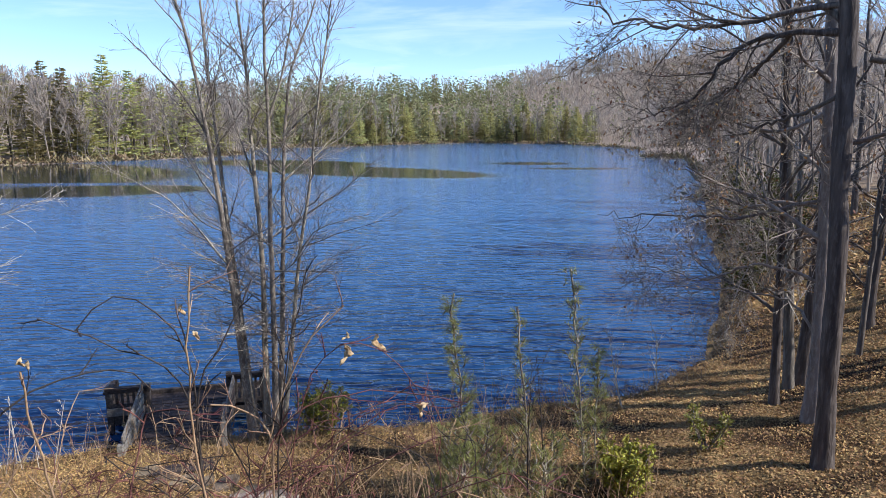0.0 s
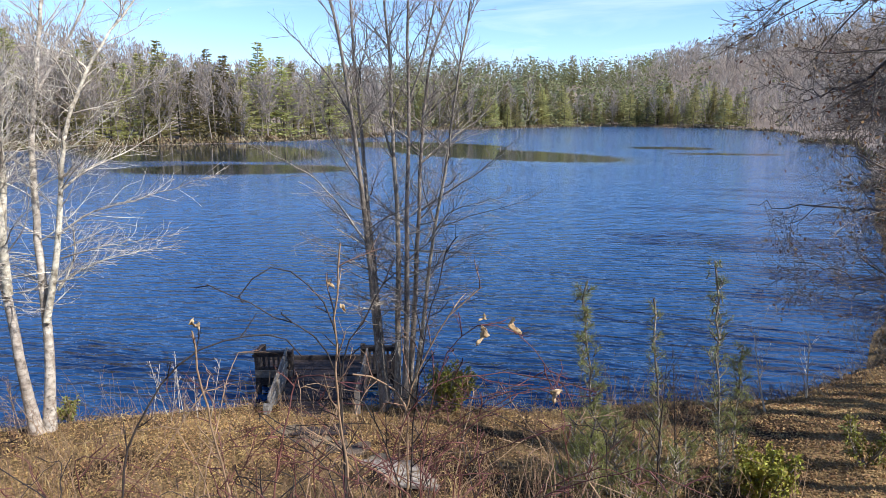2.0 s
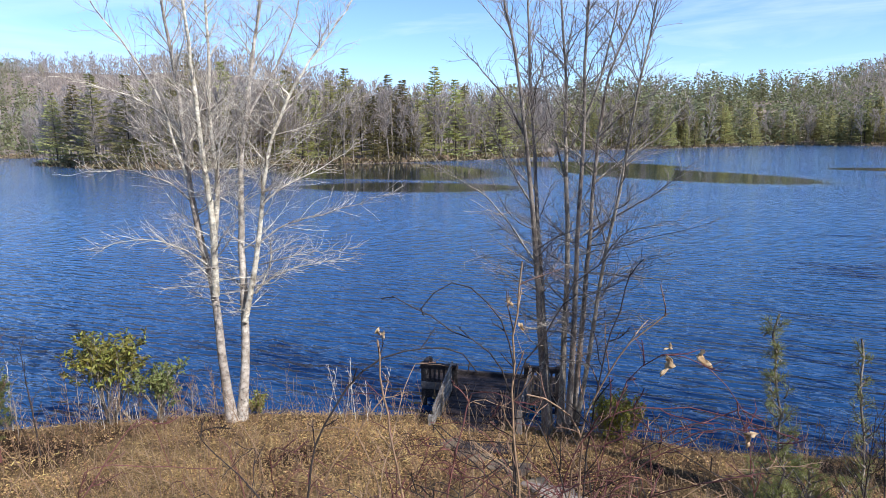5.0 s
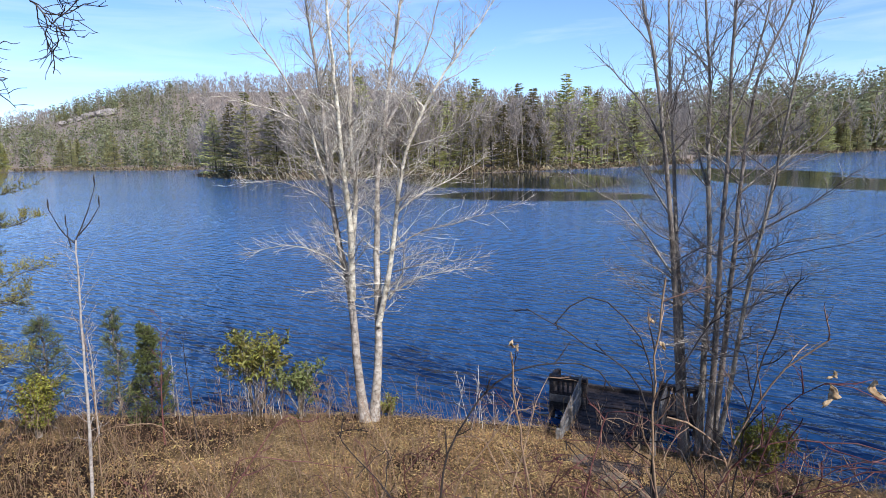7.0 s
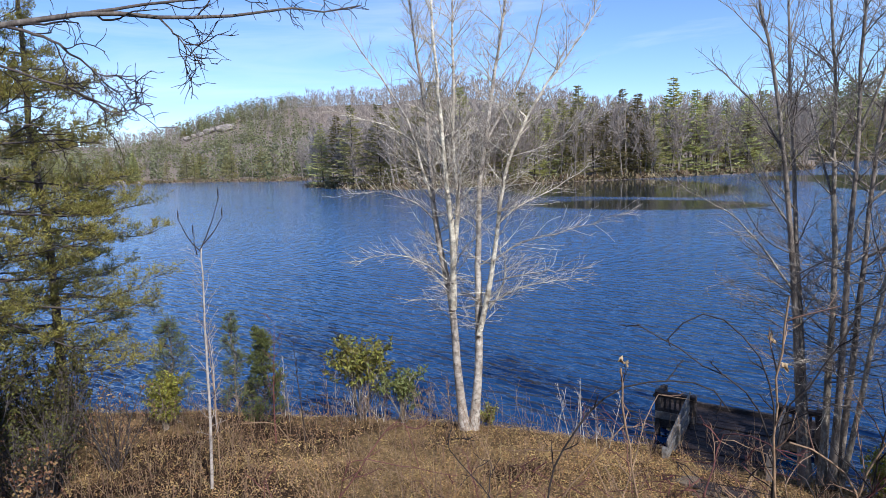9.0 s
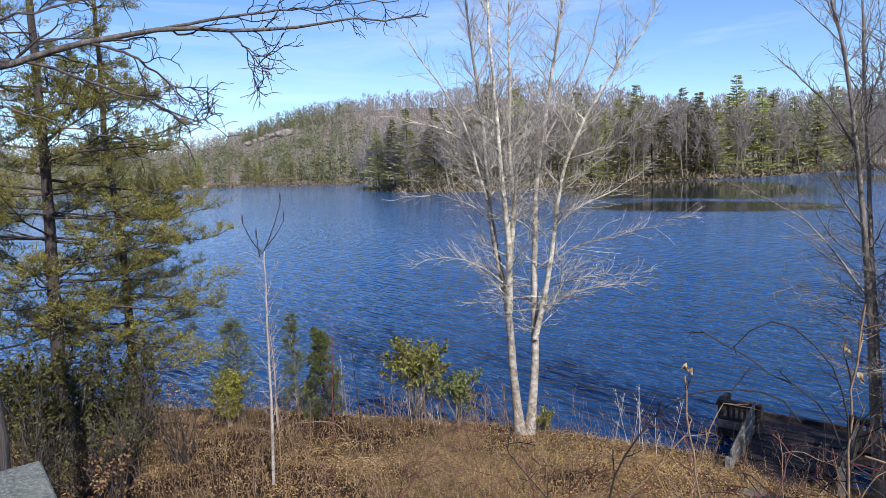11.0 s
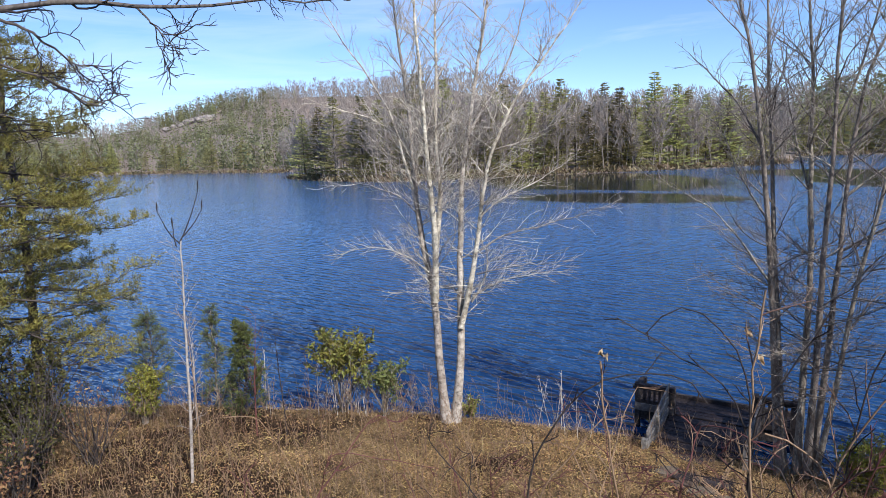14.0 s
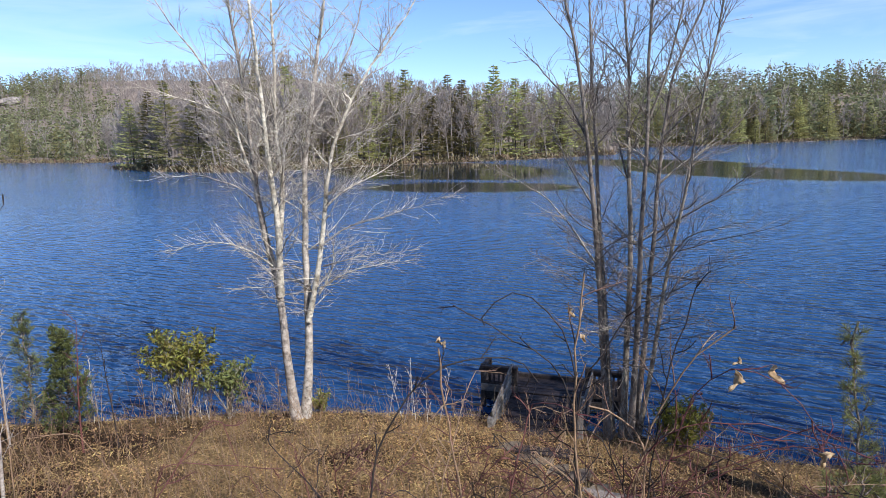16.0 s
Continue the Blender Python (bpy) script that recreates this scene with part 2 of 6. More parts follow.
wire(nt, tot, "Value", crests, 2)
wire(nt, crests, "Value", bp, "Height")
wire(nt, bp, "Normal", bsdf, "Normal")
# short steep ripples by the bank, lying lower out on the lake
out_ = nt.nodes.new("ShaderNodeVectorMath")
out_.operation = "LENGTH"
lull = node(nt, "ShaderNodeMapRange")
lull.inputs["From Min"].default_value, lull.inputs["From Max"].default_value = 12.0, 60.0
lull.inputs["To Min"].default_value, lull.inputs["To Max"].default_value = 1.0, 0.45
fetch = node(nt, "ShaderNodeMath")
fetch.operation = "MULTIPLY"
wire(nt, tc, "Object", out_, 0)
# deep is the distance share: reflected sky put into the water colour, lighter outward
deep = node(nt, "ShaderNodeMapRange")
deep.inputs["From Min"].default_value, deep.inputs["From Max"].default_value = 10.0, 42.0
sky_tint = node(nt, "ShaderNodeMixRGB", Color1=(0.008, 0.036, 0.105, 1), Color2=(0.036, 0.115, 0.262, 1))
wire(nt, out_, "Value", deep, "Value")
wire(nt, deep, "Result", sky_tint, "Fac")
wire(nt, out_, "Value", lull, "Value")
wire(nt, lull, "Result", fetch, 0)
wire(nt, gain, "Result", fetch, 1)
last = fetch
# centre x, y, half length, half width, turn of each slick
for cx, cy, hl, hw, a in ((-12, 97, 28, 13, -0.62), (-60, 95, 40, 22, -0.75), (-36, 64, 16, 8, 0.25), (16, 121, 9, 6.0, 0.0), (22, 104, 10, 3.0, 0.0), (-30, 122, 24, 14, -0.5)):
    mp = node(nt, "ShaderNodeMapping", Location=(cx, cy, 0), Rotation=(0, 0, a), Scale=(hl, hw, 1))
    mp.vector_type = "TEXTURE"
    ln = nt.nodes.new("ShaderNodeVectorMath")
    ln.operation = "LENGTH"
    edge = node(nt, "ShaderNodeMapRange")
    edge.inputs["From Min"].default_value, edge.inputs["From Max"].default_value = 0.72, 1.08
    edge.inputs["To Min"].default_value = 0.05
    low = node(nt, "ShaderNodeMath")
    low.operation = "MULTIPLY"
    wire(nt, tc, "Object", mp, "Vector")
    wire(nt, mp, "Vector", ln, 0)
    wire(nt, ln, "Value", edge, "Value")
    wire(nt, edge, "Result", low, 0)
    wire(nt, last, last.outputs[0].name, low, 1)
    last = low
# a streak of wind across the slicks
mp = node(nt, "ShaderNodeMapping", Location=(-41, 72.5, 0), Rotation=(0, 0, 0.1), Scale=(19, 2.8, 1))
mp.vector_type = "TEXTURE"
ln = nt.nodes.new("ShaderNodeVectorMath")
ln.operation = "LENGTH"
puff = node(nt, "ShaderNodeMapRange")
puff.inputs["From Min"].default_value, puff.inputs["From Max"].default_value = 0.3, 1.0
puff.inputs["To Min"].default_value, puff.inputs["To Max"].default_value = 0.3, 0.0
streak = node(nt, "ShaderNodeMath")
streak.operation = "MAXIMUM"
wire(nt, tc, "Object", mp, "Vector")
wire(nt, mp, "Vector", ln, 0)
wire(nt, ln, "Value", puff, "Value")
wire(nt, puff, "Result", streak, 0)
wire(nt, last, last.outputs[0].name, streak, 1)
last = streak
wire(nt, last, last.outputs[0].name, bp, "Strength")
calm = node(nt, "ShaderNodeMapRange")
calm.inputs["To Min"].default_value, calm.inputs["To Max"].default_value = 0.035, 0.07
wire(nt, last, last.outputs[0].name, calm, "Value")
wire(nt, calm, "Result", bsdf, "Roughness")
# reflected sky put into the colour of rippled water; slicks painted dark without it
tint_share = node(nt, "ShaderNodeMapRange")
tint_share.inputs["From Min"].default_value, tint_share.inputs["From Max"].default_value = 0.02, 0.16
slick_tint = node(nt, "ShaderNodeMixRGB", Color1=(0.014, 0.024, 0.030, 1))
wire(nt, last, last.outputs[0].name, tint_share, "Value")
wire(nt, tint_share, "Result", slick_tint, "Fac")
wire(nt, sky_tint, "Color", slick_tint, "Color2")
wire(nt, slick_tint, "Color", bsdf, "Base Color")


# ---- land and water ----
# shore of the lake, metres, counter to the clock from the near left bank
LAKE = np.array([
    (-17, 3.8), (-14.6, 5.75), (-12.2, 7.6), (-9.7, 9.35), (-6.1, 11.0), (-3.85, 11.5), (-0.9, 11.9), (2.6, 12.95), (4.2, 13.5),
    (6.75, 15.9), (8.8, 20), (12, 27), (16.5, 40), (35, 88), (52, 138), (45, 147), (62, 200), (65, 240), (56, 302), (30, 325),
    (4.6, 331), (-20, 292), (-39, 250), (-67, 230), (-56, 186), (-50, 165), (-58, 141), (-69, 123), (-82, 107), (-84, 92),
    (-97, 80), (-113, 80), (-138, 86), (-150, 100), (-160, 125), (-185, 125), (-194, 113), (-257, 105), (-290, 85), (-338, 28),
    (-300, -40), (-150, -60), (-60, -30), (-26, -4)])
RIDGE_AZ = (-180, -110, -72, -68, -64, -59, -52, -48, -45, -41, -37, -33, -27, -20, -11, -4, 2, 6, 12, 16, 21, 40, 90, 180)
RIDGE_EL = (1.6, 1.6, 1.5, 2.3, 3.3, 4.3, 4.5, 4.7, 4.7, 3.9, 2.9, 2.3, 2.2, 2.1, 2.4, 2.4, 2.2, 3.2, 4.1, 4.8, 5.8, 6.5, 3.5, 1.6)
RIDGE_RUN = (300, 300, 330, 330, 330, 330, 300, 220, 190, 180, 180, 180, 200, 220, 190, 190, 220, 280, 300, 320, 330, 300, 300, 300)


def shore_distance(x, y):
    """Metres from the shoreline, more than 0 on land."""
    best, inside = np.full(x.shape, 1e9), np.zeros(x.shape, bool)
    for (ax, ay), (bx, by) in zip(LAKE, np.roll(LAKE, -1, 0)):
        t = np.clip(((x - ax) * (bx - ax) + (y - ay) * (by - ay)) / ((bx - ax) ** 2 + (by - ay) ** 2), 0, 1)
        best = np.minimum(best, np.hypot(x - ax - t * (bx - ax), y - ay - t * (by - ay)))
        inside ^= ((ay > y) != (by > y)) & (x < ax + (y - ay) * (bx - ax) / (by - ay + 1e-12))
    return np.where(inside, -best, best)


def ramp(t):
    t = np.clip(t, 0, 1)
    return t * t * (3 - 2 * t)


def ground(x, y):
    """Height of the ground over the water."""
    x, y = np.asarray(x, float), np.asarray(y, float)
    d, r, az = shore_distance(x, y), np.hypot(x, y), np.degrees(np.arctan2(x, y))
    wob = 0.05 * np.sin(1.3 * x + 0.7 * y) * np.sin(0.9 * y - 0.5 * x) + 0.03 * np.sin(3.1 * x - 1.1 * y) * np.sin(2.3 * y + 0.8 * x)
    wob = wob + 0.028 * np.sin(5.3 * x + 2.1 * y + 1) * np.sin(4.7 * y - 1.9 * x) + 0.012 * np.sin(11 * x - 3 * y) * np.sin(9 * y + 4 * x)
    slope = 0.12 + 0.026 * np.clip(x - 3, 0, 9)
    near = 0.36 * ramp(d / 0.6) + slope * np.clip(d - 0.4, 0, 40) + wob * ramp(d / 0.8) + 0.3 * np.clip(7.4 - r, 0, 6.0)
    run = np.interp(az, RIDGE_AZ, RIDGE_RUN)
    top = np.tan(np.radians(np.interp(az, RIDGE_AZ, RIDGE_EL))) * (np.clip(r, 60, 900) + run - np.clip(d, 0, run)) + 5
    bumps = 3.0 * np.sin(x / 41 + 1) * np.sin(y / 33) + 1.5 * np.sin(x / 17) * np.sin(y / 21 + 2)
    far = 0.45 * ramp(d / 2.5) + ramp(d / run) * top + 0.012 * np.clip(d, 0, 150) + ramp(d / 120) * bumps
    land = near + (far - near) * ramp((r - 32) / 30)
    return np.where(d > 0, land, -1.8 * ramp(-d / 6))


def mesh_of(name, verts, faces, material, smooth=True):
    me = bpy.data.meshes.new(name)
    verts = np.asarray(verts, np.float32)
    if isinstance(faces, np.ndarray):
        faces = [faces]
    loops = np.concatenate([f.ravel() for f in faces]).astype(np.int32)
    sizes = np.concatenate([np.full(len(f), f.shape[1]) for f in faces])
    me.vertices.add(len(verts))
    me.vertices.foreach_set("co", verts.ravel())
    me.loops.add(len(loops))
    me.loops.foreach_set("vertex_index", loops)
    me.polygons.add(len(sizes))
    me.polygons.foreach_set("loop_start", np.concatenate([[0], np.cumsum(sizes)[:-1]]).astype(np.int32))
    me.polygons.foreach_set("use_smooth", np.full(len(sizes), smooth))
    me.update(calc_edges=True)
    me.validate()
    me.materials.append(material)
    return me


def part(name, data, material, parent=None, label="", smooth=True):
    """One mesh object, from (verts, faces) or a bmesh, under a thing."""
    if isinstance(data, bmesh.types.BMesh):
        me = bpy.data.meshes.new(name)
        data.to_mesh(me)
        data.free()
        me.materials.append(material)
    else:
        me = mesh_of(name, data[0], data[1], material, smooth)
    ob = new(name, me)
    ob.parent = parent
    return tagged(ob, label)


def thing(name, x, y, z=None, label="", category="", group="", kind=""):
    ob = new(name)
    ob.empty_display_size = 0.2
    ob.location = (x, y, float(ground(x, y)) - 0.03 if z is None else z)
    return tagged(ob, label, category, group, kind)


az = np.radians(np.concatenate([np.arange(-112, 62, 0.75), np.arange(62, 248, 3.0)]))
rad = np.concatenate([np.arange(0.5, 26, 0.2), 26 * 1.042 ** np.arange(0, 116)])
gx, gy = np.outer(rad, np.sin(az)).ravel(), np.outer(rad, np.cos(az)).ravel()
na, nr = len(az), len(rad)
i, j = np.meshgrid(np.arange(nr - 1), np.arange(na), indexing="ij")
quads = np.stack([i * na + j, (i + 1) * na + j, (i + 1) * na + (j + 1) % na, i * na + (j + 1) % na], -1).reshape(-1, 4)
gv = np.stack([gx, gy, ground(gx, gy)], 1)
gv = np.vstack([gv, [[0, 0, ground(0.0, 0.0)]]])
fan = np.stack([np.full(na, len(gv) - 1), np.arange(na), (np.arange(na) + 1) % na], 1)
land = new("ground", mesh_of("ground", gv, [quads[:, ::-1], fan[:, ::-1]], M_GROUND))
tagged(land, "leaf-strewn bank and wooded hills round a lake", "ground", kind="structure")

wa = np.linspace(0, 2 * np.pi, 65)[:-1]
wr = np.array([2.0, 8, 20, 50, 120, 250, 420])
wv = np.vstack([[[0, 0, 0]], np.stack([np.outer(wr, np.cos(wa)).ravel() - 60, np.outer(wr, np.sin(wa)).ravel() + 130, np.zeros(7 * 64)], 1)])
wv[0] = (-60, 130, 0)
k = np.arange(64)
wf = [np.stack([np.zeros(64, int), 1 + k, 1 + (k + 1) % 64], 1)]
wf.append(np.vstack([np.stack([1 + q * 64 + k, 1 + (q + 1) * 64 + k, 1 + (q + 1) * 64 + (k + 1) % 64, 1 + q * 64 + (k + 1) % 64], 1) for q in range(6)]))
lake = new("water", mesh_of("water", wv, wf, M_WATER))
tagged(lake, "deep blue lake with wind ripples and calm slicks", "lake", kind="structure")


# ---- branching ----
def tubes(paths):
    """Verts and faces of tapered tubes from (points n x 3, radii n, sides)."""
    groups = {}
    for p, r, s in paths:
        groups.setdefault((len(p), s), []).append((p, r))
    verts, faces, off = [], [], 0
    for (n, s), items in groups.items():
        P = np.array([p for p, _ in items])
        Rr = np.array([r for _, r in items])
        tan = np.gradient(P, axis=1)
        tan /= np.linalg.norm(tan, axis=2, keepdims=True) + 1e-9
        ref = np.where(np.abs(tan[:, :1, 2:3]) > 0.8, np.array([1.0, 0, 0]), np.array([0, 0, 1.0]))
        u = np.cross(tan, ref)
        u /= np.linalg.norm(u, axis=2, keepdims=True) + 1e-9
        v = np.cross(tan, u)
        a = np.arange(s) * 2 * np.pi / s
        ring = P[:, :, None] + Rr[:, :, None, None] * (u[:, :, None] * np.cos(a)[:, None] + v[:, :, None] * np.sin(a)[:, None])
        m = len(items)
        verts.append(ring.reshape(-1, 3))
        b, c, d = np.meshgrid(np.arange(m), np.arange(n - 1), np.arange(s), indexing="ij")
        at = off + (b * n + c) * s
        faces.append(np.stack([at + d, at + (d + 1) % s, at + s + (d + 1) % s, at + s + d], -1).reshape(-1, 4))
        off += m * n * s
    return np.vstack(verts), np.vstack(faces)


def furrowed(p, r, rng, sides=20, rings=80, depth=0.06):
    """A trunk with upright furrows and plates in its bark, and small swellings."""
    t = np.linspace(0, len(p) - 1, rings)
    q = np.stack([np.interp(t, np.arange(len(p)), p[:, k_]) for k_ in range(3)], 1)
    rr = np.interp(t, np.arange(len(p)), r)
    v, f = tubes([(q, rr, sides)])
    v = v.reshape(rings, sides, 3)
    ridge = np.zeros((rings, sides))
    ph = rng.uniform(0, 6.28, sides)
    z = np.linspace(0, 1, rings)[:, None] * np.linalg.norm(p[-1] - p[0])
    ridge += np.sin(np.arange(sides)[None] * np.pi + 1.6 * np.sin(z * 2.3 + ph)) * (0.6 + 0.4 * np.sin(z * 5.1 + ph * 2))
    ridge += 0.7 * np.sin(z * 1.7 + 2 * np.pi * np.arange(sides)[None] / sides + ph[0]) + rng.normal(0, 0.3, ridge.shape)
    out = v - q[:, None]
    return (q[:, None] + out * (1 + depth * ridge[..., None])).reshape(-1, 3), f


def unit(v):
    return v / (np.linalg.norm(v) + 1e-9)


def limb(rng, start, way, length, r0, r1, n, wander, lift):
    """A wandering limb's points and radii; lift bends it up or, below 0, down."""
    pts, d = [np.array(start, float)], unit(np.array(way, float))
    for _ in range(n - 1):
        d = unit(d + rng.normal(0, wander, 3) + np.array([0, 0, lift]))
        pts.append(pts[-1] + d * length / (n - 1))
    return np.array(pts), np.linspace(r0, r1, n)


def curve(points, n, rng, jitter=0.0):
    """A smooth line of n points through a few places."""
    q = np.array(points, float)
    t = np.concatenate([[0], np.cumsum(np.linalg.norm(np.diff(q, axis=0), axis=1))])
    s = np.linspace(0, t[-1], n)
    out = np.stack([np.interp(s, t, q[:, k]) for k in range(3)], 1)
    for _ in range(2):
        out[1:-1] = 0.25 * out[:-2] + 0.5 * out[1:-1] + 0.25 * out[2:]
    return out + rng.normal(0, jitter, out.shape) * np.linspace(0, 1, n)[:, None]


def shoots(rng, parent, radii, count, lo, hi, length, spread, ratio, n, sides, wander=0.12, lift=0.03, shrink=0.6, up=0.3, flat=0.0):
    """Side shoots along a limb: more at its outer end, each shorter towards the tip."""
    made = []
    for q in range(count):
        f = lo + (hi - lo) * (q + rng.random()) / count
        k = f * (len(parent) - 1)
        a = min(int(k), len(parent) - 2)
        at = parent[a] + (k - a) * (parent[a + 1] - parent[a])
        rr = radii[a] + (k - a) * (radii[a + 1] - radii[a])
        along = unit(parent[a + 1] - parent[a])
        side = rng.normal(0, 1, 3)
        side[2] = side[2] * (1 - flat) + up
        side = unit(side - along * (side @ along))
        ang = spread * rng.uniform(0.7, 1.25)
        way = along * math.cos(ang) + side * math.sin(ang)
        ll = length * rng.uniform(0.6, 1.15) * (1 - shrink * (f - lo) / (hi - lo + 1e-6))
        made.append((*limb(rng, at, way, ll, max(rr * ratio, 0.0038), max(rr * ratio * 0.3, 0.0024), n, wander, lift), sides))
    return made


def bare_tree(name, x, y, stems, rng, bark, twigs, label, category="tree", boughs=9, bough_len=2.2, twig_n=9, fine_n=6, spread=0.75, lift=0.05, twig_len=0.8, fine_len=0.32, lo=0.25, up=0.3, extra=(), fine_r=1.0, limb_boughs=6, group=""):
    """A leafless tree: stems given as lines of (across, deep, height) from the base with radii, limbs, twigs and fine twigs."""
    root = thing(name, x, y, label=label, category=category, group=group)
    z0 = root.location.z
    a = math.atan2(x, y)
    rt, dp = np.array([math.cos(a), -math.sin(a), 0]), np.array([math.sin(a), math.cos(a), 0])
    made, fine = [], []
    for line, r0, r1 in stems:
        q = [rt * l[0] + dp * l[1] + np.array([0, 0, l[2] - z0]) for l in line]
        pts = curve(q, 22, rng, 0.02)
        rad_ = (r0 + (r1 - r0) * np.linspace(0, 1, 22) ** 0.8) * (1 + rng.normal(0, 0.045, 22))
        if line[0][2] < 1.6:
            rad_[:4] *= (1.6, 1.2, 1.07, 1.02) if r0 > 0.1 else (1.15, 1.06, 1.02, 1.0)
        tall = np.linalg.norm(pts[-1] - pts[0])
        part("trunk" if line[0][2] < 1.6 else "limb", furrowed(pts, rad_, rng) if r0 > 0.095 else tubes([(pts, rad_, 10)]), bark, root)
        made += [(pts, rad_, lo, boughs, tall)]
    for pts, r0, r1 in extra:
        q = [rt * l[0] + dp * l[1] + np.array([0, 0, l[2] - z0]) for l in pts]
        p = curve(q, 24, rng, 0.055)
        rr = np.linspace(r0, r1, 24) * (1 + rng.normal(0, 0.06, 24))
        part("limb", tubes([(p, rr, 7)]), bark, root)
        made += [(p, rr, 0.2, limb_boughs, np.linalg.norm(p[-1] - p[0]))]
    arms = []
    for pts, rr, low, count, tall in made:
        arms += shoots(rng, pts, rr, count, low, 0.97, bough_len * min(1, tall / 6 + 0.25), spread, 0.5, 9, 5, 0.13, lift, 0.5, up)
    for p, r, _ in arms:
        fine += shoots(rng, p, r, twig_n, 0.15, 0.98, twig_len, 0.7, 0.5, 5, 3, 0.14, lift, 0.5, up)
    tips = []
    for p, r, _ in fine:
        tips += shoots(rng, p, r, fine_n, 0.15, 1.0, fine_len, 0.7, 0.7, 3, 3, 0.12, lift * 0.5, 0.4, up * 0.5)
    if fine_r != 1.0:
        tips = [(p, r * fine_r, s) for p, r, s in tips]
    for one in arms:
        part("branch", tubes([one]), bark, root)
    tagged(part("twig_spray", tubes(fine + tips), twigs, root), kind="stuff")
    return root, arms, fine


def blades(rng, at, way, length, width, droop=0.0):
    """Slim two-triangle leaves or needles at many points: verts and faces."""
    n = len(at)
    way = way / (np.linalg.norm(way, axis=1, keepdims=True) + 1e-9)
    side = np.cross(way, rng.normal(0, 1, (n, 3)))
    side /= np.linalg.norm(side, axis=1, keepdims=True) + 1e-9
    length, width = np.broadcast_to(length, n)[:, None], np.broadcast_to(width, n)[:, None]
    tip = at + way * length - np.array([0, 0, 1]) * droop * length
    mid = at + way * length * 0.5
    v = np.stack([at, mid + side * width / 2, tip, mid - side * width / 2], 1).reshape(-1, 3)
    return v, np.arange(4 * n).reshape(n, 4)


def sprays(rng, tips, per, length, width, lean=0.7, back=0.0):
    """Needles in bundles round the ends of twigs."""
    at = np.repeat(np.array([t[0] for t in tips]), per, 0)
    d = np.repeat(np.array([t[1] for t in tips]), per, 0)
    at = at - d * rng.random((len(at), 1)) * back
    return blades(rng, at, d + rng.normal(0, lean, at.shape), length * rng.uniform(0.7, 1.2, len(at)), width)


# ---- woods across the water ----
def far_pine(rng, h, reach):
    """Trunk and crown of a tall pine seen over the water: whorls of limbs, each a flat plume of needle sprays."""
    lean = rng.normal(0, 0.012, 2)
    z = np.linspace(0, h, 7)
    trunk = tubes([(np.stack([z * lean[0], z * lean[1], z], 1), np.linspace(0.009 * h, 0.03, 7), 5)])
    at, way, ln = [], [], []
    lo = rng.uniform(0.02, 0.08)
    zz = lo * h
    while zz < h * 0.985:
        f = zz / h
        r = reach * (1.02 - f) ** 0.95 * rng.uniform(0.65, 1.12) * min(1, 0.75 + (f - lo) * 3)
        for _ in range(rng.integers(5, 8)):
            a = rng.random() * 6.283
            rr = r * rng.uniform(0.6, 1.12)
            d = np.array([math.cos(a), math.sin(a), 0.0])
            across = np.array([-d[1], d[0], 0.0])
            droop = rng.uniform(-0.16, 0.12) + 0.3 * f
            for s_ in np.arange(0.15, 1.02, 0.56 / max(rr, 0.5)):
                wide = 0.30 * rr * (1.1 - s_) + 0.12
                for _ in range(3):
                    at.append(np.array([0, 0, zz]) + d * rr * s_ + across * rng.uniform(-1, 1) * wide + np.array([0, 0, droop * rr * s_ + 0.12 * rr * s_ * s_ + rng.normal(0, 0.06)]))
                    way.append(d + across * rng.normal(0, 0.55) + np.array([0, 0, rng.uniform(-0.1, 0.45)]))
                    ln.append(rng.uniform(0.6, 1.15))
        zz += rng.uniform(0.45, 0.85) * (0.6 + 0.5 * (1 - f))
    at, way, ln = np.array(at), np.array(way), np.array(ln)
    return trunk, blades(rng, at, way, ln * 0.85, ln * 0.3, 0.03)


def far_bare(rng, h, limbs, twigs):
    """A leafless tree seen over the water."""
    p, r = limb(rng, (0, 0, 0), (rng.normal(0, 0.05), rng.normal(0, 0.05), 1), h, 0.011 * h, 0.03, 7, 0.05, 0.05)
    arms = shoots(rng, p, r, limbs, 0.28, 0.98, h * 0.34, 0.6, 0.6, 4, 3, 0.12, 0.09, 0.55, 0.5)
    v, f = tubes([(p, r, 4)] + arms)
    at, way = [], []
    for q, _, _ in arms:
        for _ in range(twigs):
            s_ = rng.uniform(0.2, 1)
            at.append(q[0] + (q[-1] - q[0]) * s_)
            way.append(unit(q[-1] - q[0]) + rng.normal(0, 0.5, 3) + np.array([0, 0, 0.4]))
    at, way = np.array(at), np.array(way)
    bv, bf = blades(rng, at, way, rng.uniform(0.07, 0.15, len(at)) * h, 0.11)
    return np.vstack([v, bv]), np.vstack([f, bf + len(v)])


def spread(variants, places, rng):
    """Copies of a few forms at (x, y, z, size), as one mesh."""
    vs, fs, off = [], [], 0
    which = rng.integers(0, len(variants), len(places))
    for k_, (v, f) in enumerate(variants):
        q = places[which == k_]
        if not len(q):
            continue
        a = rng.random(len(q)) * 6.283
        c, s_ = np.cos(a)[:, None], np.sin(a)[:, None]
        out = np.stack([v[:, 0] * c - v[:, 1] * s_, v[:, 0] * s_ + v[:, 1] * c, np.broadcast_to(v[:, 2], (len(q), len(v)))], -1)
        out = out * q[:, 3][:, None, None] + q[:, None, :3]
        vs.append(out.reshape(-1, 3))
        fs.append((f[None] + (off + np.arange(len(q)) * len(v))[:, None, None]).reshape(-1, f.shape[1]))
        off += len(q) * len(v)
    return np.vstack(vs), np.vstack(fs)


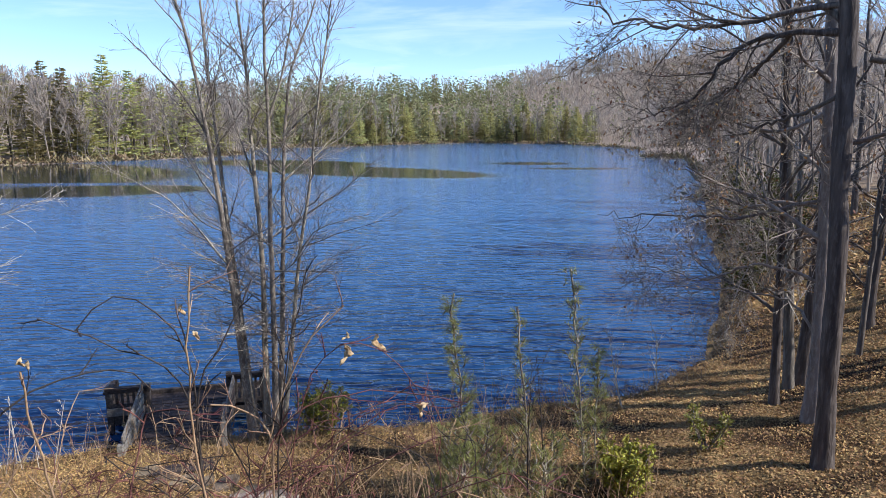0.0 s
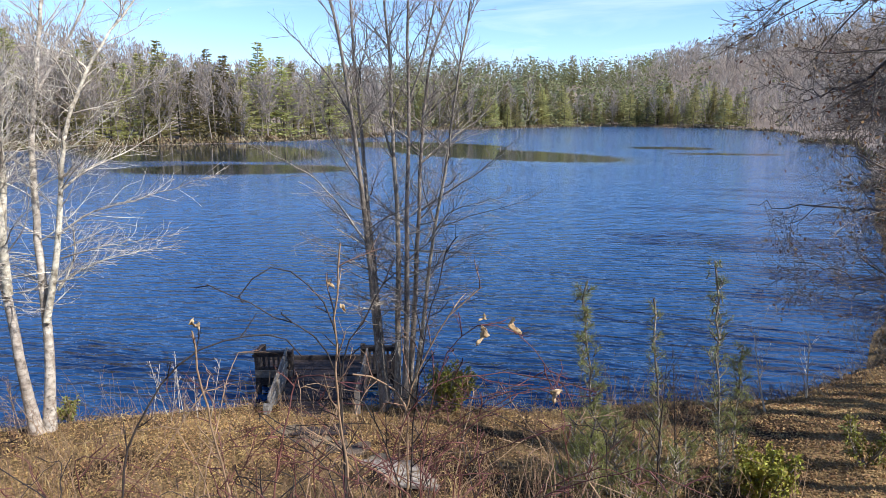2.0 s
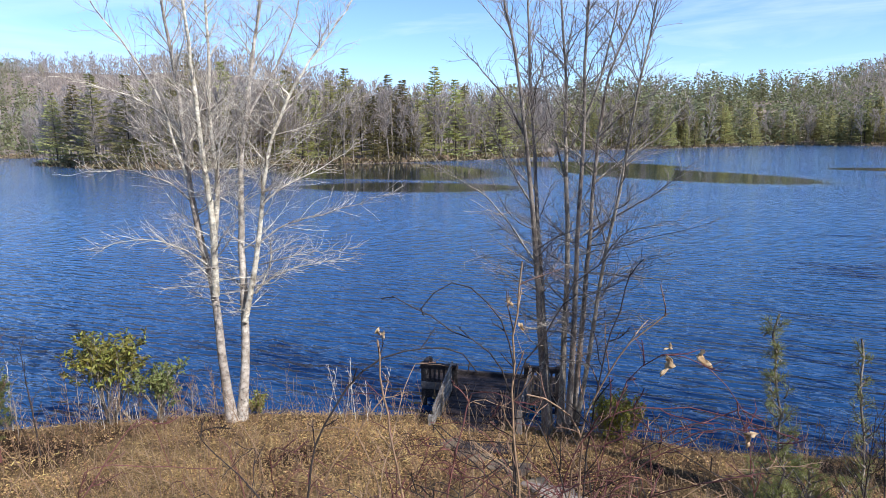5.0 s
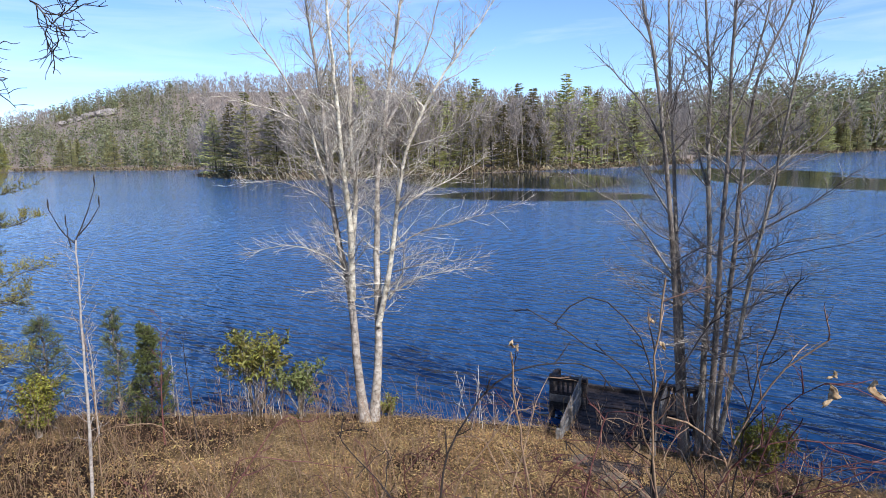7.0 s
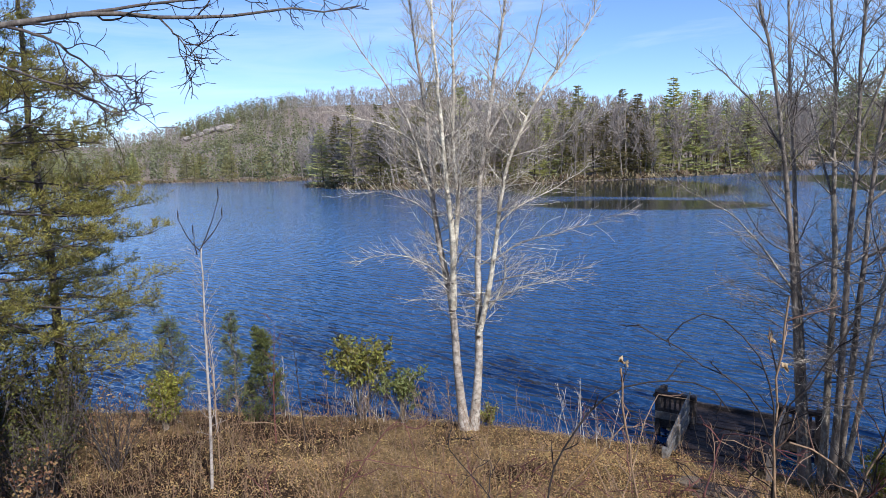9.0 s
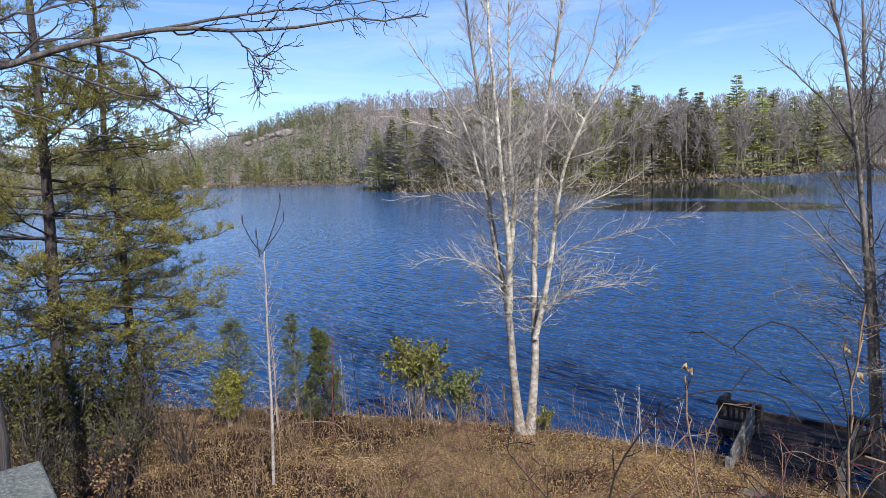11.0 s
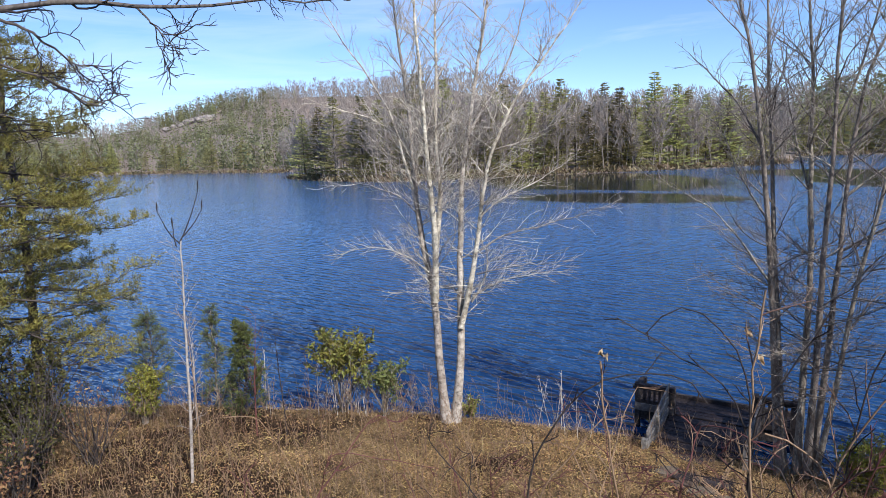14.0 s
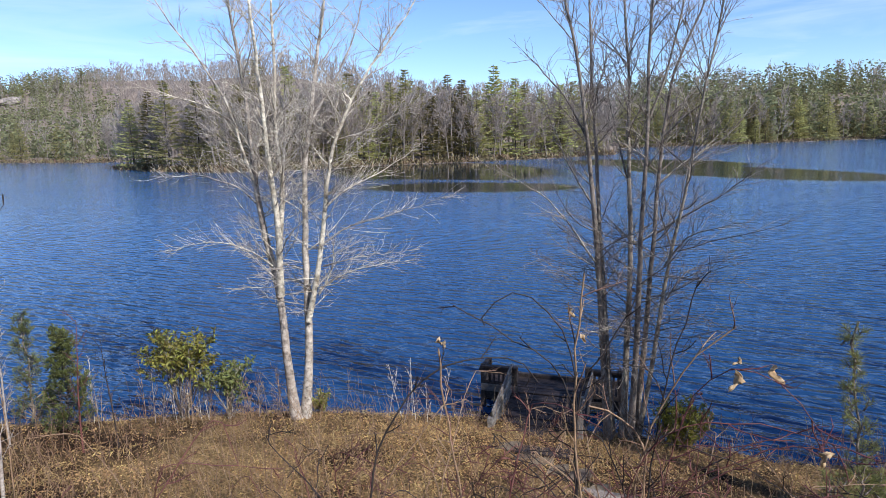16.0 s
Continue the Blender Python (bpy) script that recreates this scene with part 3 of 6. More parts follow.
rng = np.random.default_rng(7)
PINES = []
for k_ in range(6):
    t_, c_ = far_pine(rng, 17.0, rng.uniform(4.2, 5.2))
    PINES.append((mesh_of("trunk", *t_, M_PINEBARK), mesh_of("crown", *c_, M_FARPINE)))
BARES = [far_bare(rng, 13.0, 18, 13) for _ in range(6)]
BARE_MESH = [mesh_of("crown", v, f, M_FARWOOD) for v, f in BARES]


def shore_pine(x, y, h, k_):
    root = thing("pine_tree", x, y, float(ground(x, y)) - 0.2, "tall olive-green pine standing on the far wooded shore", "tree", "pines across the lake")
    s_ = h / 17.0
    root.rotation_euler = (0, 0, (x * 7.3 + y * 3.1) % 6.28)
    root.scale = (s_ * 1.25, s_ * 1.25, s_)
    for nm, me in zip(("trunk", "crown"), PINES[k_ % 6]):
        new(nm, me).parent = root


def shore_bare(x, y, h, k_):
    root = thing("bare_tree", x, y, float(ground(x, y)) - 0.2, "leafless grey-brown tree standing on the far wooded shore", "tree", "bare trees across the lake")
    s_ = h / 13.0
    root.rotation_euler = (0, 0, (x * 5.3 + y * 2.1) % 6.28)
    root.scale = (s_, s_, s_)
    new("crown", BARE_MESH[k_ % 6]).parent = root


def from_shore(a, inland):
    """The place on that bearing, so many metres behind the far shoreline."""
    r = np.arange(60, 480, 0.5)
    x, y = r * math.sin(radians(a)), r * math.cos(radians(a))
    d = shore_distance(x, y)
    dry = np.where(d > 0)[0]
    k_ = dry[0] if len(dry) else len(r) - 1
    k_ = min(k_ + int(2 * inland), len(r) - 1)
    return x[k_], y[k_]


# bearing, metres inland, height of the pines that stand out on the point
for q, (a, inland, h) in enumerate(((-56.8, 4, 15), (-55.4, 7, 16), (-54.2, 4, 17.5), (-51.8, 5, 17), (-50.4, 8, 16), (-48.6, 6, 16), (-37.2, 6, 15), (-36.0, 9, 17), (-33.4, 6, 16), (-32.4, 4, 14), (-29.8, 5, 17.5), (-28.5, 4, 15), (-27.0, 9, 21), (-25.2, 5, 18), (-24.4, 8, 17), (-21.4, 4, 17), (-20.3, 7, 18), (-19.0, 5, 15), (-31.0, 20, 19), (-34.6, 22, 20), (-47, 30, 22), (-44.6, 30, 20), (-39.5, 24, 19), (-46, 9, 15), (-43.6, 5, 14), (-41.2, 5, 15), (-40.2, 11, 17), (-38.4, 6, 14), (-35.0, 5, 15), (-31.6, 9, 16), (-23.0, 7, 16))):
    shore_pine(*from_shore(a, inland), h * 1.0, q)
joined_bares = []
for q in range(310):
    x, y = from_shore(rng.uniform(-58.5, -17.2), rng.uniform(2, 50) if q % 3 else rng.uniform(1.5, 10))
    h = rng.uniform(8.5, 14.5)
    if q % 2:
        shore_bare(x, y, h, q)
    else:
        joined_bares.append((x, y, float(ground(x, y)) - 0.2, h / 13.0))
for q in range(26):
    x, y = from_shore(rng.uniform(-58, -18), rng.uniform(4, 40))
    shore_pine(x, y, rng.uniform(8, 15), q)
for q in range(150):
    x, y = from_shore(rng.uniform(-16.5, 13), rng.uniform(1, 40))
    shore_pine(x, y, rng.uniform(7, 20), q)
for q in range(30):
    x, y = from_shore(rng.uniform(-16.5, 16), rng.uniform(0.5, 14))
    joined_bares.append((x, y, float(ground(x, y)) - 0.2, rng.uniform(9, 17) / 13.0))
for q in range(50):
    x, y = from_shore(rng.uniform(-90, -59.5), rng.uniform(2, 40))
    shore_pine(x, y, rng.uniform(8, 14), q)


ob = new("shore_bare_woods", mesh_of("shore_bare_woods", *spread(BARES, np.array(joined_bares), rng), M_FARWOOD))
tagged(ob, "leafless grey-brown trees crowding the far shore", "woods", kind="stuff")


def wood(count, chance, lo, hi, small, large, seed):
    """Places for hill woods between two bearings, from the shore to just over the crest, kept by a chance that depends on bearing and distance inland."""
    r_ = np.random.default_rng(seed)
    a = np.radians(r_.uniform(lo, hi, count))
    r = np.sqrt(r_.uniform(70 ** 2, 900 ** 2, count))
    x, y = r * np.sin(a), r * np.cos(a)
    d = shore_distance(x, y)
    deg = np.degrees(a)
    keep = (d > 1.5) & (d < np.interp(deg, RIDGE_AZ, RIDGE_RUN) + 25) & (r_.random(count) < chance(deg, d))
    x, y, deg = x[keep], y[keep], deg[keep]
    return np.stack([x, y, ground(x, y) - 0.3, r_.uniform(small, large, len(x)) * np.interp(deg, (-60, -57, -17, -15, 14, 18), (0.9, 1.0, 1.0, 1.3, 1.3, 1.1))], 1)


def pine_share(a, d):
    """How much of the wood is pine: most of it along the shores and in belts, little on the high slopes."""
    share = np.interp(a, (-80, -66, -58.5, -55, -20, -16, 2, 8, 12, 18, 40), (0.9, 0.85, 0.7, 0.2, 0.25, 0.95, 0.95, 0.65, 0.2, 0.1, 0.1))
    return share * np.where(d < np.where(a < -58, 185, 110), 1.0, np.where((a > -16) & (a < 7), 0.92, 0.12))


bare_sites = wood(21000, lambda a, d: (1 - pine_share(a, d)) * np.where(d < 150, 1.0, 0.8), -97, 45, 0.85, 1.3, 3)
pine_sites = wood(21000, lambda a, d: pine_share(a, d) * np.where((a > -16) & (a < 12), 0.95, np.where(a < -57, 0.95, np.where(a > 16, 0.1, 0.25))) * (0.3 + 1.1 * (np.sin(a * 1.9 + d * 0.05) * np.sin(d * 0.06 - a * 0.7) > -0.2)), -97, 45, 0.55, 1.05, 4)


def hill_pine(rng, h, reach):
    """A pine of the hills: a cone of many short sprays in tiers."""
    at, way, ln = [], [], []
    for f in np.linspace(0.1, 0.98, 10) + rng.normal(0, 0.015, 10):
        r = reach * max(1.03 - f, 0.08) ** 0.8 * rng.uniform(0.7, 1.15)
        for _ in range(max(3, int(13 * (1.1 - f)))):
            a = rng.random() * 6.283
            d = np.array([math.cos(a), math.sin(a), rng.uniform(-0.2, 0.1)])
            at.append(np.array([0, 0, f * h]) + d * r * math.sqrt(rng.uniform(0.1, 1.0)) * 0.8 + rng.normal(0, 0.2, 3))
            way.append(d + rng.normal(0, 0.45, 3) + (0, 0, 0.2))
            ln.append(rng.uniform(1.2, 2.0))
    at, way, ln = np.array(at), np.array(way), np.array(ln)
    return blades(rng, at, way, ln, ln * 0.5, 0.1)


small_pines = [hill_pine(rng, 15.0, rng.uniform(3.6, 5.0)) for _ in range(6)]


def crest(a, below=0.0):
    """The place on that bearing where the hill stands highest against the sky, or some metres before it."""
    r = np.arange(150, 900, 4.0)
    x, y = r * math.sin(radians(a)), r * math.cos(radians(a))
    k_ = int(np.argmax((ground(x, y) - 5.8) / r))
    k_ = max(0, k_ - int(below / 4))
    return x[k_], y[k_]


def hazy_bare(rng, h):
    """A leafless tree of the hills: a trunk and many slim bunches of twigs."""
    p, r = limb(rng, (0, 0, 0), (rng.normal(0, 0.05), rng.normal(0, 0.05), 1), h, 0.011 * h, 0.04, 4, 0.05, 0.05)
    v, f = tubes([(p, r, 3)])
    n = 34
    t_ = rng.uniform(0.08, 0.95, n)
    at = np.stack([np.interp(t_, np.linspace(0, 1, 4), p[:, q]) for q in range(3)], 1)
    a = rng.random(n) * 6.283
    out = h * 0.24 * rng.random(n) * (1.15 - t_)
    at[:, 0] += np.cos(a) * out
    at[:, 1] += np.sin(a) * out
    way = np.stack([np.cos(a) * 0.6, np.sin(a) * 0.6, rng.uniform(0.5, 1.6, n)], 1)
    bv, bf = blades(rng, at, way, rng.uniform(0.12, 0.24, n) * h, 0.29)
    return np.vstack([v, bv]), np.vstack([f, bf + len(v)])


crest_rng = np.random.default_rng(17)
top_places = [crest(b, c) for b, c in zip(crest_rng.uniform(-69, -57.5, 260), crest_rng.uniform(-5, 85, 260))]
top_places = np.array([(x, y, float(ground(x, y)) - 0.3, crest_rng.uniform(0.55, 0.9)) for x, y in top_places])
pine_sites = np.vstack([pine_sites, top_places])


def off_ledge(sites):
    """The sites that do not hide the rock ledge."""
    keep = []
    for x, y, *_ in sites:
        b = math.degrees(math.atan2(x, y))
        cx, cy = crest(b) if -68.6 < b < -63.0 else (0, 0)
        gap = math.hypot(cx, cy) - math.hypot(x, y)
        keep.append(not (-68.6 < b < -63.0 and 52 < gap < 115))
    return sites[np.array(keep)]


bare_sites, pine_sites = off_ledge(bare_sites), off_ledge(pine_sites)
small_bares = [hazy_bare(rng, 12.0) for _ in range(6)]
ob = new("far_bare_woods", mesh_of("far_bare_woods", *spread(small_bares, bare_sites, rng), M_FARWOOD))
tagged(ob, "leafless grey-brown woods covering the hills", "woods", kind="stuff")
ob = new("far_pine_woods", mesh_of("far_pine_woods", *spread(small_pines, pine_sites, rng), M_FARPINES))
tagged(ob, "olive-green pines scattered through the hill woods", "woods", kind="stuff")

# low brush along the far waterline
a = rng.uniform(-97, 24, 5400)
pos = []
edge_r = {}
for b in a:
    key = round(float(b) * 4) / 4
    if key not in edge_r:
        edge_r[key] = from_shore(key, 0.3)
    x, y = edge_r[key]
    w_ = rng.uniform(0, 4.5)
    s_ = math.hypot(x, y)
    pos.append((x * (1 + w_ / s_) + rng.normal(0, 0.3), y * (1 + w_ / s_) + rng.normal(0, 0.3)))
pos = np.array(pos)
at = np.column_stack([pos, np.maximum(ground(pos[:, 0], pos[:, 1]), 0)])
at = np.repeat(at, 5, 0) + rng.normal(0, 0.45, (len(at) * 5, 3)) * (1, 1, 0.2)
v, f = blades(rng, at, rng.normal(0, 0.9, at.shape) + (0, 0, 0.6), rng.uniform(0.4, 1.3, len(at)) * (0.7 + 0.9 * np.repeat(rng.random(len(pos)) ** 2, 5)), 0.34)
ob = new("shore_brush", mesh_of("shore_brush", v, f, M_SHOREBRUSH))
tagged(ob, "low tan and olive brush along the far waterline", "brush", kind="stuff")


# pines along the crest of the hills, and a ledge of rock below one of them
for q in range(40):
    x, y = crest(rng.uniform(-69, -57) if q < 22 else rng.uniform(-8, 9), rng.uniform(-10, 45))
    root = thing("pine_tree", x, y, float(ground(x, y)) - 0.3, "dark pine on the crest of a far hill", "tree", "pines on the hill crest")
    s_ = rng.uniform(0.5, 0.85)
    root.scale = (s_ * 1.3, s_ * 1.3, s_)
    root.rotation_euler = (0, 0, q)
    for nm, me in zip(("trunk", "crown"), PINES[q % 6]):
        new(nm, me).parent = root


def boulder(name, x, y, size, rng, label, category="rock", group="", sink=0.25):
    """A rock with broken, weathered faces."""
    bm = bmesh.new()
    bmesh.ops.create_icosphere(bm, subdivisions=3, radius=1.0)
    off = Vector(rng.uniform(-9, 9, 3))
    for v in bm.verts:
        v.co *= 1 + 0.42 * noise.noise(v.co * 1.1 + off) + 0.18 * noise.noise(v.co * 3.1 + off)
        v.co.z *= 0.62
    ob = part(name, bm, M_ROCK)
    ob.scale = (size, size * 0.8, size)
    ob.location = (x, y, max(float(ground(x, y)), -0.1) + size * sink)
    ob.rotation_euler = (0, 0, rng.random() * 6)
    return tagged(ob, label, category, group)


for q in range(9):
    x, y = crest(-68.0 + q * 0.52, 62 + rng.uniform(-8, 8))
    boulder("rock_ledge", x, y, rng.uniform(2.4, 4.6), rng, "pale weathered rock face among hillside trees", group="hillside rocks", sink=0.5)
boulder("boulder", -273, 85.5, 2.2, rng, "pale boulder at the far waterline")
boulder("boulder", -268, 91, 1.3, rng, "pale boulder at the far waterline")


# ---- trees on the near bank ----
def evergreen(name, x, y, h, reach, rng, label, needles, per=14, nl=0.11, nw=0.011, whorl=0.42, low=0.15, arms_per=5, sec=8, third=4, trunks=((0, 0, 0, 0),), r0=0.12, up=0.15, bark=None, lift=0.03, flat=0.6, bare=0.3, group="", twig=None, taper=0.7):
    """A pine: trunks, whorls of limbs, side twigs and bundles of needles."""
    root = thing(name, x, y, label=label, category="tree", group=group)
    for ox, oy, lx, ly in trunks:
        hh = h * rng.uniform(0.9, 1.0)
        n = 14
        z = np.linspace(0, hh, n)
        p = np.stack([ox + lx * z + rng.normal(0, 0.02, n), oy + ly * z + rng.normal(0, 0.02, n), z], 1)
        r = np.linspace(r0, 0.012, n)
        part("trunk", tubes([(p, r, 9)]), bark or M_PINEBARK, root)
        arms = []
        for zz in np.arange(low * hh, hh * 0.98, whorl):
            f = zz / hh
            k_ = f * (n - 1)
            a_ = min(int(k_), n - 2)
            at = p[a_] + (k_ - a_) * (p[a_ + 1] - p[a_])
            for _ in range(arms_per):
                th = rng.random() * 6.283
                ln = reach * (1.05 - f) ** taper * rng.uniform(0.55, 1.1) * min(1, 0.6 + 2 * (f - low))
                arms.append((*limb(rng, at + rng.normal(0, 0.04, 3), (math.cos(th), math.sin(th), up + rng.normal(0, 0.08)), ln, max(0.055 * r0 * ln, 0.008) + 0.003, 0.004, 8, 0.08, lift), 5))
        side, tips = [], []
        for q, rr, _ in arms:
            side += shoots(rng, q, rr, sec, bare, 1.0, reach * 0.3, 0.85, 0.5, 4, 3, 0.1, 0.04, 0.55, 0.1, flat)
        for q, rr, _ in side:
            tips += shoots(rng, q, rr, third, 0.25, 1.0, reach * 0.1, 0.7, 0.8, 3, 3, 0.08, 0.05, 0.3, 0.25, flat * 0.7)
        tagged(part("branchwork", tubes(arms), bark or M_PINEBARK, root), kind="stuff")
        tagged(part("twig_spray", tubes(side + tips[::2]), twig or M_DARKTWIG, root), kind="stuff")
        ends = [(q[-1], unit(q[-1] - q[-2])) for q, _, _ in side + tips]
        crown = part("foliage", sprays(rng, ends, per, nl, nw, 0.55, 0.5 * nl + reach * 0.03), needles, root)
        tagged(crown, kind="stuff")
    return root


rng = np.random.default_rng(21)
def spreading_tree(name, x, y, stems, limbs, rng, bark, twigs, label, count, reach, rise, fall=0.35, twig_n=11, twig_len=0.55, tip_n=5, tip_len=0.22, thick=1.0):
    """A slender leafless tree. stems, limbs: (places across and up, depth reached at the end, radii at both ends). Along the stems
    grow boughs that stand out low down and steepen with height, with rows of twigs and tips on them."""
    root = thing(name, x, y, label=label, category="tree")
    z0 = root.location.z
    a = math.atan2(x, y)
    rt, dp = np.array([math.cos(a), -math.sin(a), 0]), np.array([math.sin(a), math.cos(a), 0])
    arms, lines = [], []
    for kind_, group_ in (("trunk", stems), ("limb", limbs)):
        for line, d0, d1, r0, r1 in group_:
            n = 26 if kind_ == "trunk" else 14
            low, high = line[0][1], line[-1][1]
            q = [rt * u + dp * (d0 + (d1 - d0) * k_ / (len(line) - 1)) + np.array([0, 0, w - z0]) for k_, (u, w) in enumerate(line)]
            p = curve(q, n, rng, 0.012 if kind_ == "trunk" else 0.02)
            r = r0 + (r1 - r0) * np.linspace(0, 1, n) ** 0.85
            if low < 0.8:
                r[:3] *= (1.4, 1.15, 1.05)
            part(kind_, tubes([(p, r, 10 if kind_ == "trunk" else 6)]), bark, root)
            if kind_ == "trunk":
                lines.append((p, r, high - low))
            else:
                arms.append((p, r, 6))
    turn_ = rng.random() * 6.283
    for p, r, tall in lines:
        for q in range(int(count * tall)):
            f = rng.uniform(0.04, 0.99) ** 0.8
            k_ = f * (len(p) - 1)
            a_ = min(int(k_), len(p) - 2)
            at = p[a_] + (k_ - a_) * (p[a_ + 1] - p[a_])
            h = (at[2] + z0 - rise) / 6.0
            if h < 0:
                continue
            turn_ += 2.4 + rng.normal(0, 0.4)
            steep = math.tan(min(1.15, 0.12 + 0.95 * h + rng.normal(0, 0.12)))
            ln = reach * max(0.35, 1.0 - 0.45 * h) * rng.uniform(0.35, 1.0) * min(1, 0.5 + 3 * h)
            rr = (r[a_] + (k_ - a_) * (r[a_ + 1] - r[a_])) * 0.5
            q_ = limb(rng, at, (math.cos(turn_), math.sin(turn_), steep), ln, min(max(rr, 0.005), 0.012), 0.003, 10, 0.09, 0.035 if steep < 0.9 else 0.0)
            arms.append((*q_, 5))
            part("branch", tubes([arms[-1]]), bark, root)
    fine = []
    for p, r, _ in arms:
        ln = np.linalg.norm(p[-1] - p[0])
        full = 2.0 if r[0] > 0.0125 else 1.0
        fine += shoots(rng, p, r, int(3 + full * twig_n * min(ln, 2.2) / 1.4), 0.12, 1.0, twig_len * (0.5 + 0.4 * ln), 0.72, 0.5, 6, 3, 0.13, 0.03, 0.5, 0.12, 0.55)
    tips = []
    for p, r, _ in fine:
        tips += shoots(rng, p, r, tip_n, 0.15, 1.0, tip_len, 0.65, 0.7, 3, 3, 0.12, 0.03, 0.3, 0.15, 0.3)
    fine = [(p, np.clip(r, 0.0022, 0.004) * thick, s_) for p, r, s_ in fine]
    tips = [(p, np.full(len(p), 0.0019 * thick), s_) for p, r, s_ in tips]
    tagged(part("twig_spray", tubes(fine + tips), twigs, root), kind="stuff")
    return root


# twin-stemmed pale tree at the water's edge
spreading_tree("birch_tree", -8.93, 8.70, [
    ([(-0.03, 0.3), (-0.12, 1.19), (-0.17, 2.12), (-0.19, 3.03), (-0.41, 4.03), (-0.53, 5.22), (-0.56, 6.26), (-0.61, 7.07), (-0.77, 8.25), (-0.85, 9.6)], 0, 0.5, 0.098, 0.012),
    ([(0.13, 0.3), (0.22, 1.1), (0.30, 1.75), (0.31, 2.55), (0.34, 4.11), (0.43, 5.61), (0.64, 6.65), (0.83, 7.76), (0.97, 8.46), (1.1, 9.8)], 0.05, 0.3, 0.098, 0.012),
    ([(-0.18, 2.9), (-0.14, 4.35), (-0.25, 5.52), (-0.28, 6.46), (-0.34, 7.37), (-0.37, 8.45), (-0.4, 9.8)], 0, -0.6, 0.070, 0.01),
    ([(-0.15, 3.8), (0.01, 5.09), (-0.1, 6.04), (-0.02, 7.16), (0.0, 8.45), (0.05, 10.0)], 0.02, 0.6, 0.056, 0.01),
    ([(0.30, 2.35), (0.40, 2.75), (0.50, 3.2), (0.66, 4.1), (0.79, 5.18), (1.0, 5.97), (1.43, 6.79), (2.2, 7.81), (2.6, 8.4)], 0.03, -0.5, 0.062, 0.008),
], [
    ([(-0.54, 5.11), (-0.77, 5.95), (-0.89, 6.57), (-1.24, 7.12), (-1.88, 8.01), (-2.2, 8.8)], 0.1, 0.5, 0.032, 0.006),
    ([(0.5, 6.03), (0.78, 6.49), (1.28, 7.26), (1.62, 8.06), (1.8, 9.0)], 0.2, 0.7, 0.030, 0.005),
    ([(0.52, 2.88), (0.72, 3.18), (0.86, 3.67), (0.81, 3.98), (0.7, 4.2)], -0.05, -0.2, 0.020, 0.008),
    ([(0.55, 2.99), (1.0, 3.22), (1.67, 3.33), (2.46, 3.32)], -0.05, 0.5, 0.018, 0.004),
    ([(0.66, 3.88), (1.14, 4.24), (1.92, 4.4), (3.16, 4.77)], -0.1, -0.7, 0.020, 0.004),
    ([(0.75, 4.58), (1.1, 4.86), (1.82, 5.12), (2.72, 5.68)], -0.1, 0.5, 0.022, 0.004),
    ([(0.63, 3.43), (1.12, 3.63), (2.24, 3.78)], -0.05, -0.9, 0.018, 0.004),
    ([(-0.3, 3.5), (-0.66, 3.85), (-1.22, 4.11), (-2.05, 4.0)], 0, -0.6, 0.018, 0.004),
    ([(-0.51, 4.69), (-0.8, 5.01), (-1.46, 5.22), (-2.37, 5.21)], 0, 0.5, 0.020, 0.004),
    ([(-0.21, 3.2), (-0.62, 3.61), (-1.02, 3.95)], 0, 0.6, 0.015, 0.004),
    ([(0.94, 5.79), (1.51, 5.95), (2.62, 6.51)], -0.2, -0.8, 0.018, 0.004),
    ([(-0.75, 6.11), (-1.28, 6.49), (-2.45, 6.79)], 0.2, -0.3, 0.018, 0.004),
], rng, M_BIRCH, M_TWIG, "pale-barked leafless tree with two stems at the lake edge", 7.5, 1.9, 2.3, twig_n=9, tip_n=3, thick=1.1)
